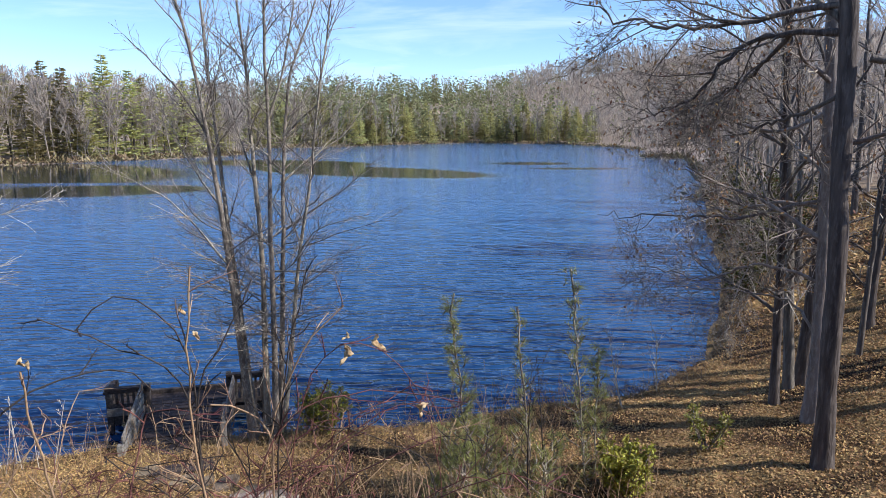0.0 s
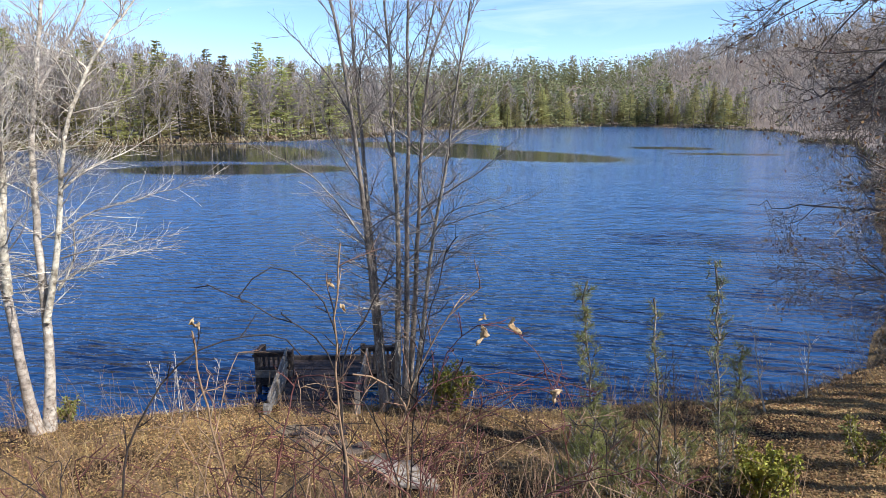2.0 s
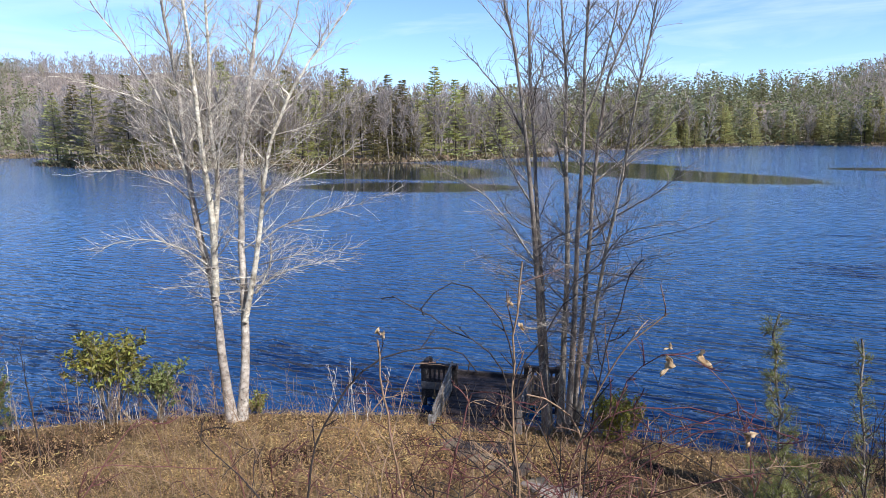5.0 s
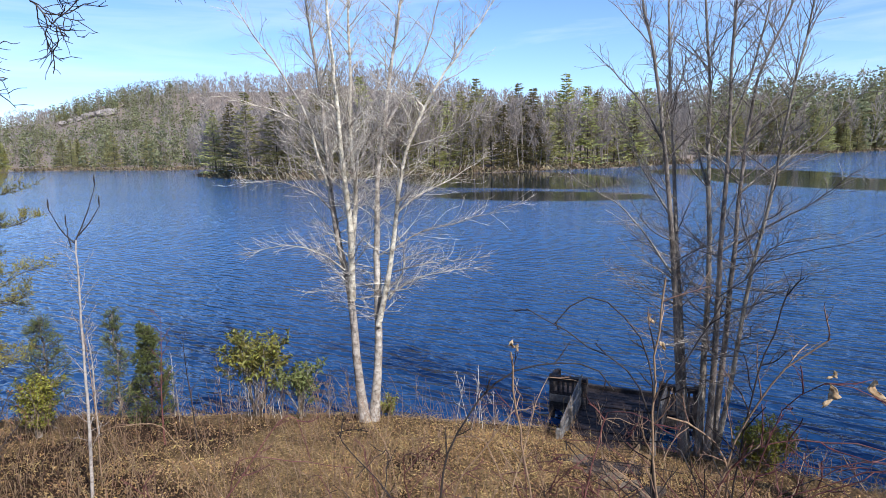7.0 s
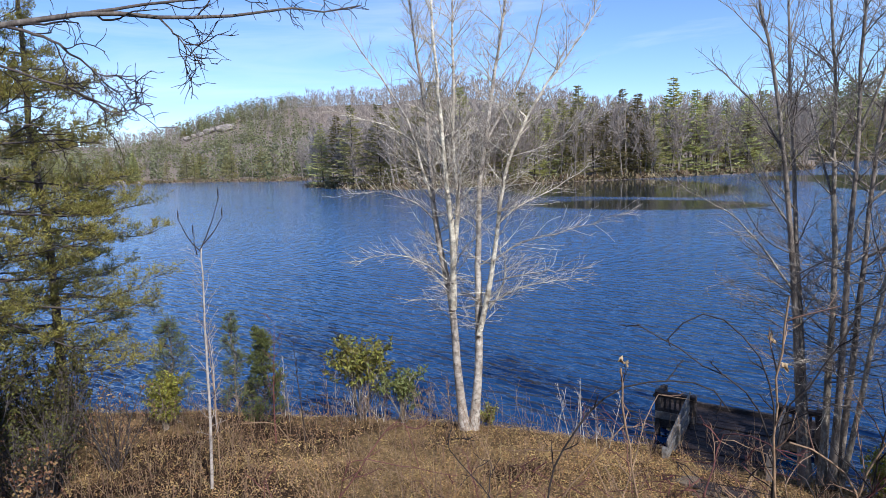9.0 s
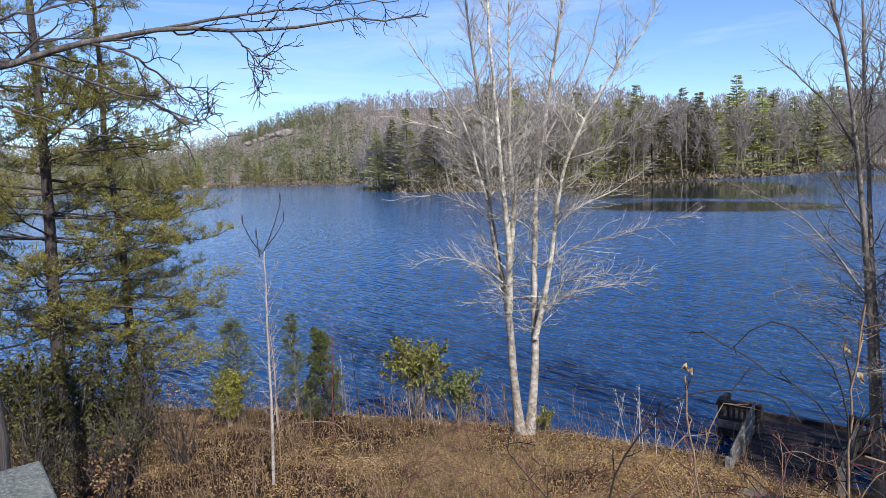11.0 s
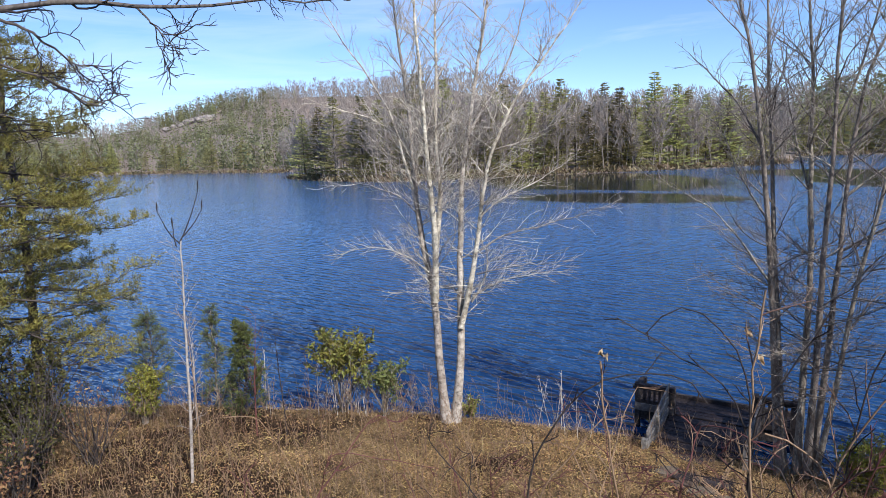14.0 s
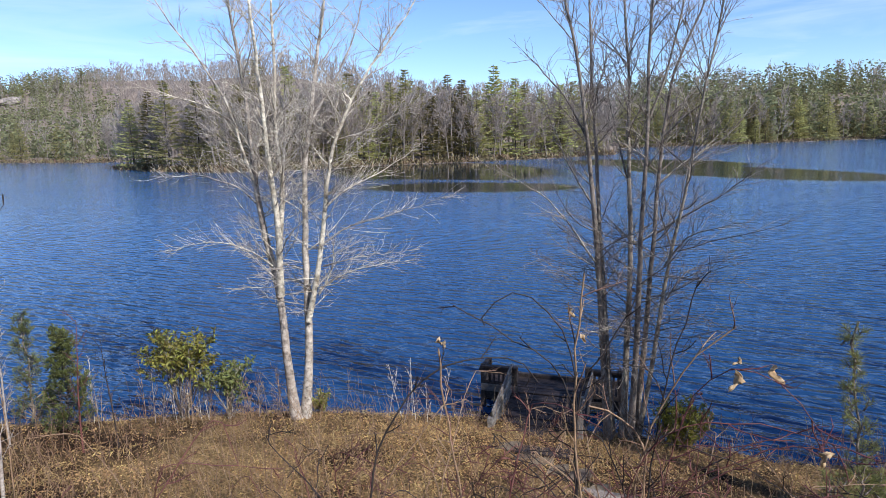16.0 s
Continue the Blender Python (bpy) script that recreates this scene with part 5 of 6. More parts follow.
root, arms, fine_ = bare_tree("porch_tree", -5.25, 0.0, [([(0.0, 0, 1.8), (0.02, 0, 3.6), (0.02, 0, 4.6), (-0.06, 0, 6.4), (-0.3, 0, 9)], 0.135, 0.08)], rng, M_OAKBARK, M_DARKTWIG,
                              "rough-barked leafless tree close to the porch", boughs=2, bough_len=1.2, twig_n=6, fine_n=4, lo=0.8, twig_len=0.5, fine_len=0.2)
z0 = root.location.z
OVERHANG = (
    ([(-0.15, 0.05, 6.45), (0.31, 0.87, 6.48), (0.5, 0.89, 6.54), (0.72, 0.93, 6.65), (1.16, 1.05, 6.73), (1.6, 1.21, 6.7), (2.06, 1.45, 6.78), (2.46, 1.72, 6.78)], 0.026, 0.004),
    ([(1.16, 1.05, 6.73), (1.52, 1.18, 6.81), (1.95, 1.39, 6.85), (2.36, 1.65, 6.88)], 0.01, 0.003),
    ([(-0.15, 0.05, 6.5), (0.37, 0.88, 6.53), (0.67, 0.92, 6.43), (0.92, 0.98, 6.33), (1.11, 1.03, 6.23), (1.27, 1.08, 6.17)], 0.014, 0.004),
    ([(0.92, 0.98, 6.33), (1.2, 1.06, 6.15), (1.39, 1.13, 6.24)], 0.007, 0.003),
    ([(0.69, 0.93, 6.82), (0.92, 0.98, 6.64), (1.05, 1.01, 6.49), (1.1, 1.03, 6.39), (1.3, 1.1, 6.36)], 0.01, 0.003),
    ([(-0.15, 0.05, 6.3), (0.29, 0.87, 6.29), (0.44, 0.89, 6.2), (0.67, 0.92, 6.11), (0.89, 0.97, 6.07)], 0.01, 0.003),
    ([(1.48, 1.16, 6.71), (1.56, 1.2, 6.58), (1.65, 1.24, 6.42)], 0.006, 0.002),
    ([(-0.15, 0.1, 6.7), (0.34, 0.87, 6.73), (0.55, 0.9, 6.8), (0.89, 0.97, 6.89)], 0.014, 0.004),
)
twig_paths, grown = [], np.zeros((0, 3))
for line, ra, rb in OVERHANG:
    p = curve([(q[1], q[0], q[2] - z0) for q in line], 18, rng, 0.012)
    if len(grown) and line[0][0] > 0:
        near_ = grown[np.argmin(np.linalg.norm(grown - p[0], axis=1))]
        p = p + (near_ - p[0]) * (np.linspace(1, 0, 18)[:, None] ** 2)
    grown = np.vstack([grown, p])
    rr = np.linspace(ra, rb, 18)
    part("limb", tubes([(p, rr, 8)]), M_OAKBARK, root)
    arms = [(a_, np.minimum(b_, 0.008), c_) for a_, b_, c_ in shoots(rng, p, rr, 8, 0.2, 0.98, 0.42, 0.8, 0.5, 9, 4, 0.3, 0.0, 0.4, 0.0)]
    for a_, b_, _ in arms:
        twig_paths += [(c_, np.linspace(0.0028, 0.0016, len(c_)), 3) for c_, _, _ in shoots(rng, a_, b_, 5, 0.15, 1, 0.2, 0.8, 0.5, 5, 3, 0.3, 0.02, 0.4, 0.0)]
    twig_paths += arms
tagged(part("twig_spray", tubes(twig_paths), M_DARKTWIG, root), kind="stuff")


# ---- shrubs and saplings ----
def leafy_shrub(name, x, y, h, w, rng, label, stems=9, rosettes=7, per=9, leaf=0.10, width=0.036, material=None, clear=0.25, bark=None, stuff_leaf=True, group=""):
    """An evergreen bush: stems, and rosettes of leaves at their ends."""
    root = thing(name, x, y, label=label, category="shrub", group=group)
    paths, ends = [], []
    for q in range(stems):
        a = rng.random() * 6.283
        p, r = limb(rng, (rng.normal(0, 0.08 * w), rng.normal(0, 0.08 * w), 0), (math.cos(a) * w / h * 0.8, math.sin(a) * w / h * 0.8, 1.0), h * rng.uniform(0.75, 1.05), 0.014, 0.006, 7, 0.1, 0.04)
        part("stem", tubes([(p, r, 5)]), bark or M_GREYBARK, root)
        side = shoots(rng, p, r, rosettes, clear, 1.0, 0.3 * h, 0.75, 0.6, 4, 3, 0.12, 0.06, 0.5, 0.35)
        paths += side
        ends += [(s_[0][-1], unit(s_[0][-1] - s_[0][-2])) for s_ in side] + [(p[-1], unit(p[-1] - p[-2]))]
    tagged(part("twig_spray", tubes(paths), bark or M_GREYBARK, root), kind="stuff")
    at = np.repeat(np.array([e[0] for e in ends]), per, 0)
    d = np.repeat(np.array([e[1] for e in ends]), per, 0)
    at = at - d * rng.random((len(at), 1)) * leaf * 1.5
    n = len(at)
    tagged(part("foliage", blades(rng, at, d * 0.5 + rng.normal(0, 0.6, (n, 3)), leaf * rng.uniform(0.7, 1.25, n), width, 0.15), material or M_LEAF, root), kind="stuff")
    return root


rng = np.random.default_rng(44)
leafy_shrub("rhododendron", -11.0, 7.6, 1.68, 0.55, rng, "broad-leaved evergreen shrub on pale stems at the water's edge", stems=17, clear=0.52, rosettes=10, per=14, leaf=0.12, width=0.038)
leafy_shrub("rhododendron", -10.08, 8.0, 1.15, 0.36, rng, "small dark-leaved evergreen shrub at the water's edge", stems=11, clear=0.5, rosettes=8, per=13, leaf=0.10, width=0.034, material=M_CONIFER)
leafy_shrub("holly_bush", -13.2, 4.35, 1.1, 0.34, rng, "dense yellow-green evergreen bush on the grassy bank", material=M_BRIGHTLEAF, stems=24, clear=0.1, rosettes=13, per=13, leaf=0.06, width=0.03)
leafy_shrub("small_bush", -8.75, 9.2, 0.5, 0.4, rng, "small yellow-green bush beside the pale tree", stems=8, clear=0.3, rosettes=7, per=10, leaf=0.07, width=0.03)
leafy_shrub("dock_bush", -2.15, 10.9, 0.85, 0.48, rng, "round olive-green bush beside the dock", stems=44, clear=0.05, rosettes=17, per=17, leaf=0.042, width=0.018, material=M_BRIGHTLEAF)
leafy_shrub("green_bush", 2.5, 8.2, 0.8, 0.6, rng, "bright yellow-green leafy bush on the leafy slope", stems=26, clear=0.08, rosettes=14, per=14, leaf=0.07, width=0.034, material=M_BRIGHTLEAF)
leafy_shrub("green_bush", 4.2, 9.5, 0.75, 0.6, rng, "low green bush on the leafy slope", stems=10, clear=0.1, rosettes=9, per=8, leaf=0.07, width=0.03)
# dark leaf colour and bark stand in for the shade below the pine
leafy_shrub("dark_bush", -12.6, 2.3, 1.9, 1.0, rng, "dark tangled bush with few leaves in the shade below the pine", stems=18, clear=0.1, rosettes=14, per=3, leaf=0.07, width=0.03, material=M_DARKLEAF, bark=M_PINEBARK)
leafy_shrub("holly_bush", -12.4, 1.1, 2.2, 1.1, rng, "yellow-green evergreen bush below the pine, darkened for shade", stems=20, clear=0.3, rosettes=12, per=13, leaf=0.075, width=0.04, material=M_DARKLEAF, bark=M_PINEBARK)
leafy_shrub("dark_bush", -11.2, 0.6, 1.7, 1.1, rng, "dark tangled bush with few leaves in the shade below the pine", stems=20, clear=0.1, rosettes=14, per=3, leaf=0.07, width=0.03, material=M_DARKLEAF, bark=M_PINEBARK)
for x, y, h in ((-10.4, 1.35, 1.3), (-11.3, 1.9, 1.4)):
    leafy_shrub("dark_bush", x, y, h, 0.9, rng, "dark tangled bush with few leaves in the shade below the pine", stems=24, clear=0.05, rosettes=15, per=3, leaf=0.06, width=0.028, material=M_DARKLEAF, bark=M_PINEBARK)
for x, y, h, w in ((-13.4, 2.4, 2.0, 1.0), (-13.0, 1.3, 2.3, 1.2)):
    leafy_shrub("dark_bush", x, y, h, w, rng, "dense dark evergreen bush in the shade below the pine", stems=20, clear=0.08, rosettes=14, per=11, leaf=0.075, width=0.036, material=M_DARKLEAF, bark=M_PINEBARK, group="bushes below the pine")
leafy_shrub("withered_bush", -9.6, 1.5, 1.3, 0.7, rng, "withered bush with grey-brown leaves below the pine", stems=16, clear=0.1, rosettes=12, per=3, leaf=0.06, width=0.035, material=M_DEADLEAF, bark=M_PINEBARK)
leafy_shrub("withered_bush", -11.6, 2.9, 1.5, 0.7, rng, "withered bush with grey-brown leaves below the pine", stems=12, clear=0.15, rosettes=10, per=2, leaf=0.06, width=0.03, material=M_DEADLEAF, bark=M_PINEBARK)
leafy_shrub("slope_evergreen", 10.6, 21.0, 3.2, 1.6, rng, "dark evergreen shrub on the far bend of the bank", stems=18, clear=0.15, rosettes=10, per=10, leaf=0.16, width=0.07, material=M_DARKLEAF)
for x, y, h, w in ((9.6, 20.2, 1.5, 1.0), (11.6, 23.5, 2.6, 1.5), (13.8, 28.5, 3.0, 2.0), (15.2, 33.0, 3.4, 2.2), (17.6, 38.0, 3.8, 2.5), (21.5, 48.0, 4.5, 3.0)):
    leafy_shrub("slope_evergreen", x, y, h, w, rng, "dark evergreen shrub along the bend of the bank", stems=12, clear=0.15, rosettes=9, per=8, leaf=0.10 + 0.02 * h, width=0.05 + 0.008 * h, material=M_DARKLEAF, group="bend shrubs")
for x, y, h, w in ((14.6, 33.0, 1.3, 1.4), (16.6, 36.6, 1.8, 1.6), (18.2, 41.0, 2.0, 2.0), (20.8, 46.5, 2.2, 2.2), (24.0, 53.8, 2.6, 2.6), (28.4, 65.5, 3.0, 3.0)):
    leafy_shrub("withered_bush", x, y, h, w, rng, "twiggy withered bush with brown leaves along the bend of the bank", stems=16, clear=0.05, rosettes=10, per=4, leaf=0.12 + 0.02 * h, width=0.07 + 0.01 * h, material=M_DEADLEAF, bark=M_GREYTWIG, group="bend bushes")
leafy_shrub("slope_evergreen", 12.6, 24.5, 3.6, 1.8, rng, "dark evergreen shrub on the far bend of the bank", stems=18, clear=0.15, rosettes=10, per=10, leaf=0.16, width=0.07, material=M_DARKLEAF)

young = dict(whorl=0.17, low=0.06, arms_per=5, sec=6, third=2, r0=0.022, up=0.45, bark=M_GREYBARK, taper=1.1)
spire = dict(whorl=0.11, low=0.03, arms_per=8, sec=5, third=1, r0=0.020, up=0.25, bark=M_PINEBARK, taper=1.15)
evergreen("young_fir", -12.5, 6.2, 2.15, 0.66, rng, "narrow dark-green young conifer on the bank", M_CONIFER, per=15, nl=0.055, nw=0.010, **spire)
evergreen("young_pine", -13.2, 5.9, 2.45, 0.62, rng, "slender sparse young conifer on the bank", M_GREENNEEDLE, per=6, nl=0.07, nw=0.006, **young)
evergreen("young_pine", -13.6, 4.75, 2.35, 1.0, rng, "young conifer with upswept limbs behind a bush on the bank", M_GREENNEEDLE, per=6, nl=0.08, nw=0.007, **young)
slim = dict(whorl=0.13, low=0.05, arms_per=3, sec=5, third=2, r0=0.012, up=0.8, bark=M_GREYBARK, twig=M_BRIGHTNEEDLE, lift=0.06, bare=0.12)
for x, y, h, w, per, lean_, words in ((0.40, 7.9, 3.35, 0.36, 6, -0.10, "slender yellow-green pine sapling at the bank"), (1.20, 8.0, 2.95, 0.28, 2, -0.09, "slender pine sapling with sparse needles at the bank"),
                                (2.0, 8.3, 3.25, 0.36, 2, -0.10, "tall thin pine sapling with sparse needles at the bank"), (2.25, 8.9, 2.1, 0.4, 6, 0.0, "short pine sapling at the bank")):
    evergreen("pine_sapling", x, y, h, w, rng, words, M_BRIGHTNEEDLE, per=per, nl=0.075, nw=0.0036, group="bank saplings", trunks=((0, 0, lean_, 0),), **slim)
for x, y, h, w in ((0.1, 8.6, 1.0, 0.5), (0.55, 8.8, 1.1, 0.5), (1.0, 8.6, 0.9, 0.45), (1.6, 8.7, 0.8, 0.4), (0.3, 7.7, 1.0, 0.5), (0.75, 7.6, 0.8, 0.45), (-0.15, 8.0, 0.6, 0.4), (1.35, 8.0, 0.9, 0.5), (0.6, 8.2, 1.2, 0.5), (0.2, 8.1, 0.9, 0.5)):
    evergreen("low_conifer", x, y, h, w, rng, "low bushy conifer growth at the foot of the saplings", M_BRIGHTNEEDLE, per=6, nl=0.06, nw=0.0045, group="bank saplings", whorl=0.14, low=0.05, arms_per=4, sec=4, third=2, r0=0.012, up=0.8, bark=M_GREYBARK, twig=M_BRIGHTNEEDLE)


def bare_sapling(name, x, y, h, rng, label, material, r0=0.02, lean=0.0, n=12, side=0.5, group="", tuft=0):
    """A thin leafless sapling."""
    root = thing(name, x, y, label=label, category="sapling", group=group)
    p, r = limb(rng, (0, 0, 0), (lean, rng.normal(0, 0.02), 1), h, r0, 0.004, 12, 0.018, 0.03)
    part("stem", tubes([(p, r, 6)]), material, root)
    arms = shoots(rng, p, r, n, 0.25, 0.98, side, 0.7, 0.5, 5, 3, 0.1, 0.07, 0.4, 0.4)
    fine_ = []
    for q, rr, _ in arms:
        fine_ += shoots(rng, q, rr, 4, 0.2, 1, side * 0.35, 0.6, 0.6, 3, 3, 0.1, 0.05, 0.4, 0.3)
    tagged(part("twig_spray", tubes(arms + fine_), material, root), kind="stuff")
    return root, arms


def forked_sapling(x, y):
    """A thin white-barked sapling: a straight stem, short side twigs and a dark forked top with upright dead buds."""
    root = thing("white_sapling", x, y, label="thin white-barked sapling with dark forked leafless top", category="sapling")
    a, z0 = math.atan2(x, y), root.location.z
    rt = np.array([math.cos(a), -math.sin(a), 0])
    place = lambda u, w: rt * u + np.array([0, 0, w - z0])
    stem = curve([place(*q) for q in ((0.0, 0.75), (0.07, 1.91), (0.11, 3.2), (0.15, 4.36), (0.15, 4.64))], 22, rng, 0.008)
    r = np.linspace(0.028, 0.011, 22)
    part("stem", tubes([(stem, r, 8)]), M_PALESTEM, root)
    side = shoots(rng, stem, r, 40, 0.2, 0.97, 0.44, 0.9, 0.4, 5, 3, 0.14, 0.04, 0.3, 0.35)
    more_ = []
    for q, rr, _ in side:
        more_ += shoots(rng, q, rr, 3, 0.3, 1, 0.12, 0.7, 0.6, 3, 3, 0.1, 0.04, 0.3, 0.2)
    tagged(part("twig_spray", tubes([(q, np.clip(rr, 0.0026, 0.005), 3) for q, rr, _ in side + more_]), M_PALESTEM, root), kind="stuff")
    for line in (((0.15, 4.6), (0.0, 4.77), (-0.11, 5.08)), ((0.15, 4.62), (0.33, 4.96), (0.46, 5.38)), ((0.2, 4.7), (0.36, 4.87), (0.49, 5.08)), ((0.1, 4.55), (0.07, 4.7), (0.08, 4.85))):
        p = curve([place(*q) for q in line], 8, rng, 0.006)
        part("branch", tubes([(p, np.linspace(0.010, 0.005, 8), 5)]), M_DARKTWIG, root)
        tip = curve([p[-1], p[-1] + np.array([0.0, 0.0, 0.07]), p[-1] + np.array([0.01, 0, 0.15])], 5, rng)
        part("bud", tubes([(tip, np.array([0.005, 0.010, 0.012, 0.009, 0.002]), 6)]), M_DARKTWIG, root)


forked_sapling(-9.67, 3.75)
bare_sapling("white_sapling", -12.7, 5.2, 2.3, rng, "thin white-barked sapling on the bank", M_PALESTEM, 0.026, 0.0, 14, 0.4)
bare_sapling("red_sapling", -11.0, 5.6, 2.4, rng, "thin reddish leafless sapling on the bank", M_REDTWIG, 0.019, 0.0, 12, 0.55)
bare_sapling("red_sapling", -10.6, 6.0, 2.1, rng, "thin reddish leafless sapling on the bank", M_DARKTWIG, 0.017, 0.0, 10, 0.45)
bare_sapling("grey_sapling", -12.4, 6.6, 1.3, rng, "thin grey leafless sapling on the bank", M_TWIG, 0.012, 0.06, 8, 0.3)
bare_sapling("grey_sapling", -9.9, 4.0, 2.6, rng, "thin grey leafless sapling on the bank", M_TANTWIG, 0.012, 0.05, 8, 0.3)
bare_sapling("grey_sapling", 1.1, 7.8, 2.0, rng, "thin dark leafless sapling at the bank", M_DARKTWIG, 0.014, 0.02, 14, 0.6)
bare_sapling("grey_sapling", 1.4, 8.1, 1.9, rng, "thin dark leafless sapling at the bank", M_DARKTWIG, 0.014, -0.05, 12, 0.5)
bare_sapling("pale_brush", 3.5, 11.9, 1.5, rng, "pale bleached brush leaning over the water", M_TWIG, 0.02, -0.3, 12, 0.5)
bare_sapling("pale_brush", 4.5, 12.9, 1.3, rng, "pale bleached brush leaning over the water", M_TWIG, 0.016, -0.1, 12, 0.5)
for q in range(7):
    bare_sapling("dead_stalk", -6.9 + rng.normal(0, 0.35), 9.7 + rng.normal(0, 0.2), rng.uniform(0.7, 1.2), rng, "bleached dead stalk at the water's edge", M_TWIG, 0.0055, rng.normal(0, 0.2), 4, 0.25, "dead stalks")
for q in range(8):
    bare_sapling("dead_stalk", -10.9 + rng.normal(0, 0.5), 7.8 + rng.normal(0, 0.3), rng.uniform(0.6, 1.1), rng, "bleached dead stalk beside the evergreen shrub", M_TWIG, 0.005, rng.normal(0, 0.15), 4, 0.25, "dead stalks")
for q in range(20):
    f_ = rng.random()
    bare_sapling("dead_stalk", -12.6 + 3.5 * f_ + rng.normal(0, 0.15), 6.5 + 2.0 * f_ + rng.normal(0, 0.2), rng.uniform(0.5, 1.25), rng, "thin dead stalk in the scrub along the shore", M_GREYTWIG if q % 3 else M_TANTWIG, 0.007, rng.normal(0, 0.15), 8, 0.32, "dead stalks")


# ---- canes in front of the porch ----
def cane(name, line, r0, r1, material, label, rng, thorns=8, side=0.25, group="canes below the porch"):
    """A long arching cane rooted in the slope."""
    x, y = line[0][0], line[0][1]
    root = thing(name, x, y, label=label, category="cane", group=group)
    base = np.array(root.location)
    p = curve([np.array(q) - base for q in line], 26, rng, 0.006)
    r0, r1 = r0 * 0.95, r1 * 1.05
    part("stem", tubes([(p, np.linspace(r0, r1, 26), 6)]), material, root)
    arms = [(a_, np.clip(b_, 0.0016, 0.004), c_) for a_, b_, c_ in shoots(rng, p, np.linspace(r0, r1, 26), thorns, 0.35, 1, side, 0.8, 0.5, 6, 3, 0.12, 0.03, 0.4, 0.2)]
    fine_ = []
    for a_, b_, _ in arms:
        fine_ += [(c_, np.linspace(0.0016, 0.001, len(c_)), 3) for c_, _, _ in shoots(rng, a_, b_, 3, 0.2, 1, side * 0.4, 0.7, 0.6, 3, 3, 0.1, 0.03, 0.4, 0.2)]
    tagged(part("twig_spray", tubes(arms + fine_), material, root), kind="stuff")
    return root


rng = np.random.default_rng(55)
TALL = "tall thin cane rising from the slope below the porch"
ARCH = "thin dark bramble cane arching over the slope"
cane("cane", [(-0.85, 2.55, 2.6), (-0.96, 2.43, 4.19), (-0.99, 2.42, 4.51), (-1.0, 2.41, 4.92), (-1.0, 2.41, 5.15), (-0.97, 2.43, 5.29)], 0.0075, 0.0035, M_TANTWIG, TALL, rng, 12, 0.3)
cane("cane", [(-1.3, 2.6, 2.6), (-1.58, 2.45, 4.17), (-1.63, 2.42, 4.56), (-1.65, 2.41, 4.75), (-1.65, 2.41, 4.88)], 0.0065, 0.004, M_TANTWIG, TALL, rng, 5, 0.2)
cane("bramble", [(-2.15, 2.2, 2.7), (-1.97, 2.29, 4.31), (-1.87, 2.38, 4.57), (-1.73, 2.48, 4.75), (-1.61, 2.55, 4.79), (-1.39, 2.67, 4.83), (-1.29, 2.73, 4.68)], 0.008, 0.0028, M_DARKTWIG, ARCH, rng, 8, 0.2)
cane("cane", [(-0.95, 2.95, 2.5), (-0.87, 2.89, 4.2), (-0.82, 2.91, 4.42), (-0.72, 2.93, 4.71), (-0.61, 2.95, 4.88), (-0.47, 2.97, 4.99)], 0.008, 0.0035, M_TANTWIG, TALL, rng, 12, 0.35)
cane("bramble", [(-0.9, 2.95, 2.6), (-0.78, 2.92, 4.5), (-0.69, 2.93, 4.96), (-0.62, 2.94, 5.19)], 0.006, 0.003, M_DARKTWIG, ARCH, rng, 9, 0.3)
cane("bramble", [(-0.85, 2.9, 2.6), (-0.82, 2.91, 4.42), (-0.95, 2.87, 4.53), (-1.08, 2.83, 4.56)], 0.008, 0.004, M_TANTWIG, ARCH, rng, 6, 0.2)
cane("bramble", [(-0.95, 2.8, 2.6), (-0.9, 2.87, 4.17), (-0.73, 2.92, 4.5), (-0.38, 2.98, 4.57), (-0.1, 3.0, 4.54), (0.09, 3.0, 4.49)], 0.006, 0.002, M_REDTWIG, "thin red bramble cane arching over the slope", rng, 12, 0.25)
cane("bramble", [(-1.3, 2.95, 2.6), (-1.19, 2.98, 3.86), (-0.84, 3.1, 4.06), (-0.6, 3.15, 4.15), (-0.34, 3.18, 4.38), (-0.02, 3.2, 4.43)], 0.006, 0.002, M_REDTWIG, "thin red bramble cane arching over the slope", rng, 12, 0.25)
cane("bramble", [(-1.1, 2.8, 2.6), (-1.13, 2.79, 4.6), (-1.23, 2.75, 4.79), (-1.45, 2.64, 4.93), (-1.65, 2.53, 5.05)], 0.0065, 0.0026, M_DARKTWIG, ARCH, rng, 6, 0.15)
cane("bramble", [(-1.1, 2.8, 2.6), (-1.13, 2.79, 4.78), (-1.18, 2.77, 4.97), (-1.36, 2.69, 5.16), (-1.44, 2.65, 5.13), (-1.54, 2.6, 4.98)], 0.0065, 0.0026, M_DARKTWIG, ARCH, rng, 5, 0.15)
cane("bramble", [(-1.05, 2.65, 2.6), (-1.06, 2.61, 4.74), (-0.92, 2.65, 4.94), (-0.82, 2.69, 5.17)], 0.006, 0.003, M_DARKTWIG, ARCH, rng, 8, 0.25)
cane("bramble", [(-0.78, 2.86, 2.6), (-0.74, 2.85, 4.2), (-0.62, 2.82, 4.72), (-0.44, 2.78, 4.92), (-0.29, 2.79, 4.87), (-0.15, 2.8, 4.72), (-0.07, 2.80, 4.56)], 0.0045, 0.0016, M_REDTWIG, "thin red bramble cane carrying withered leaves", rng, 12, 0.22)
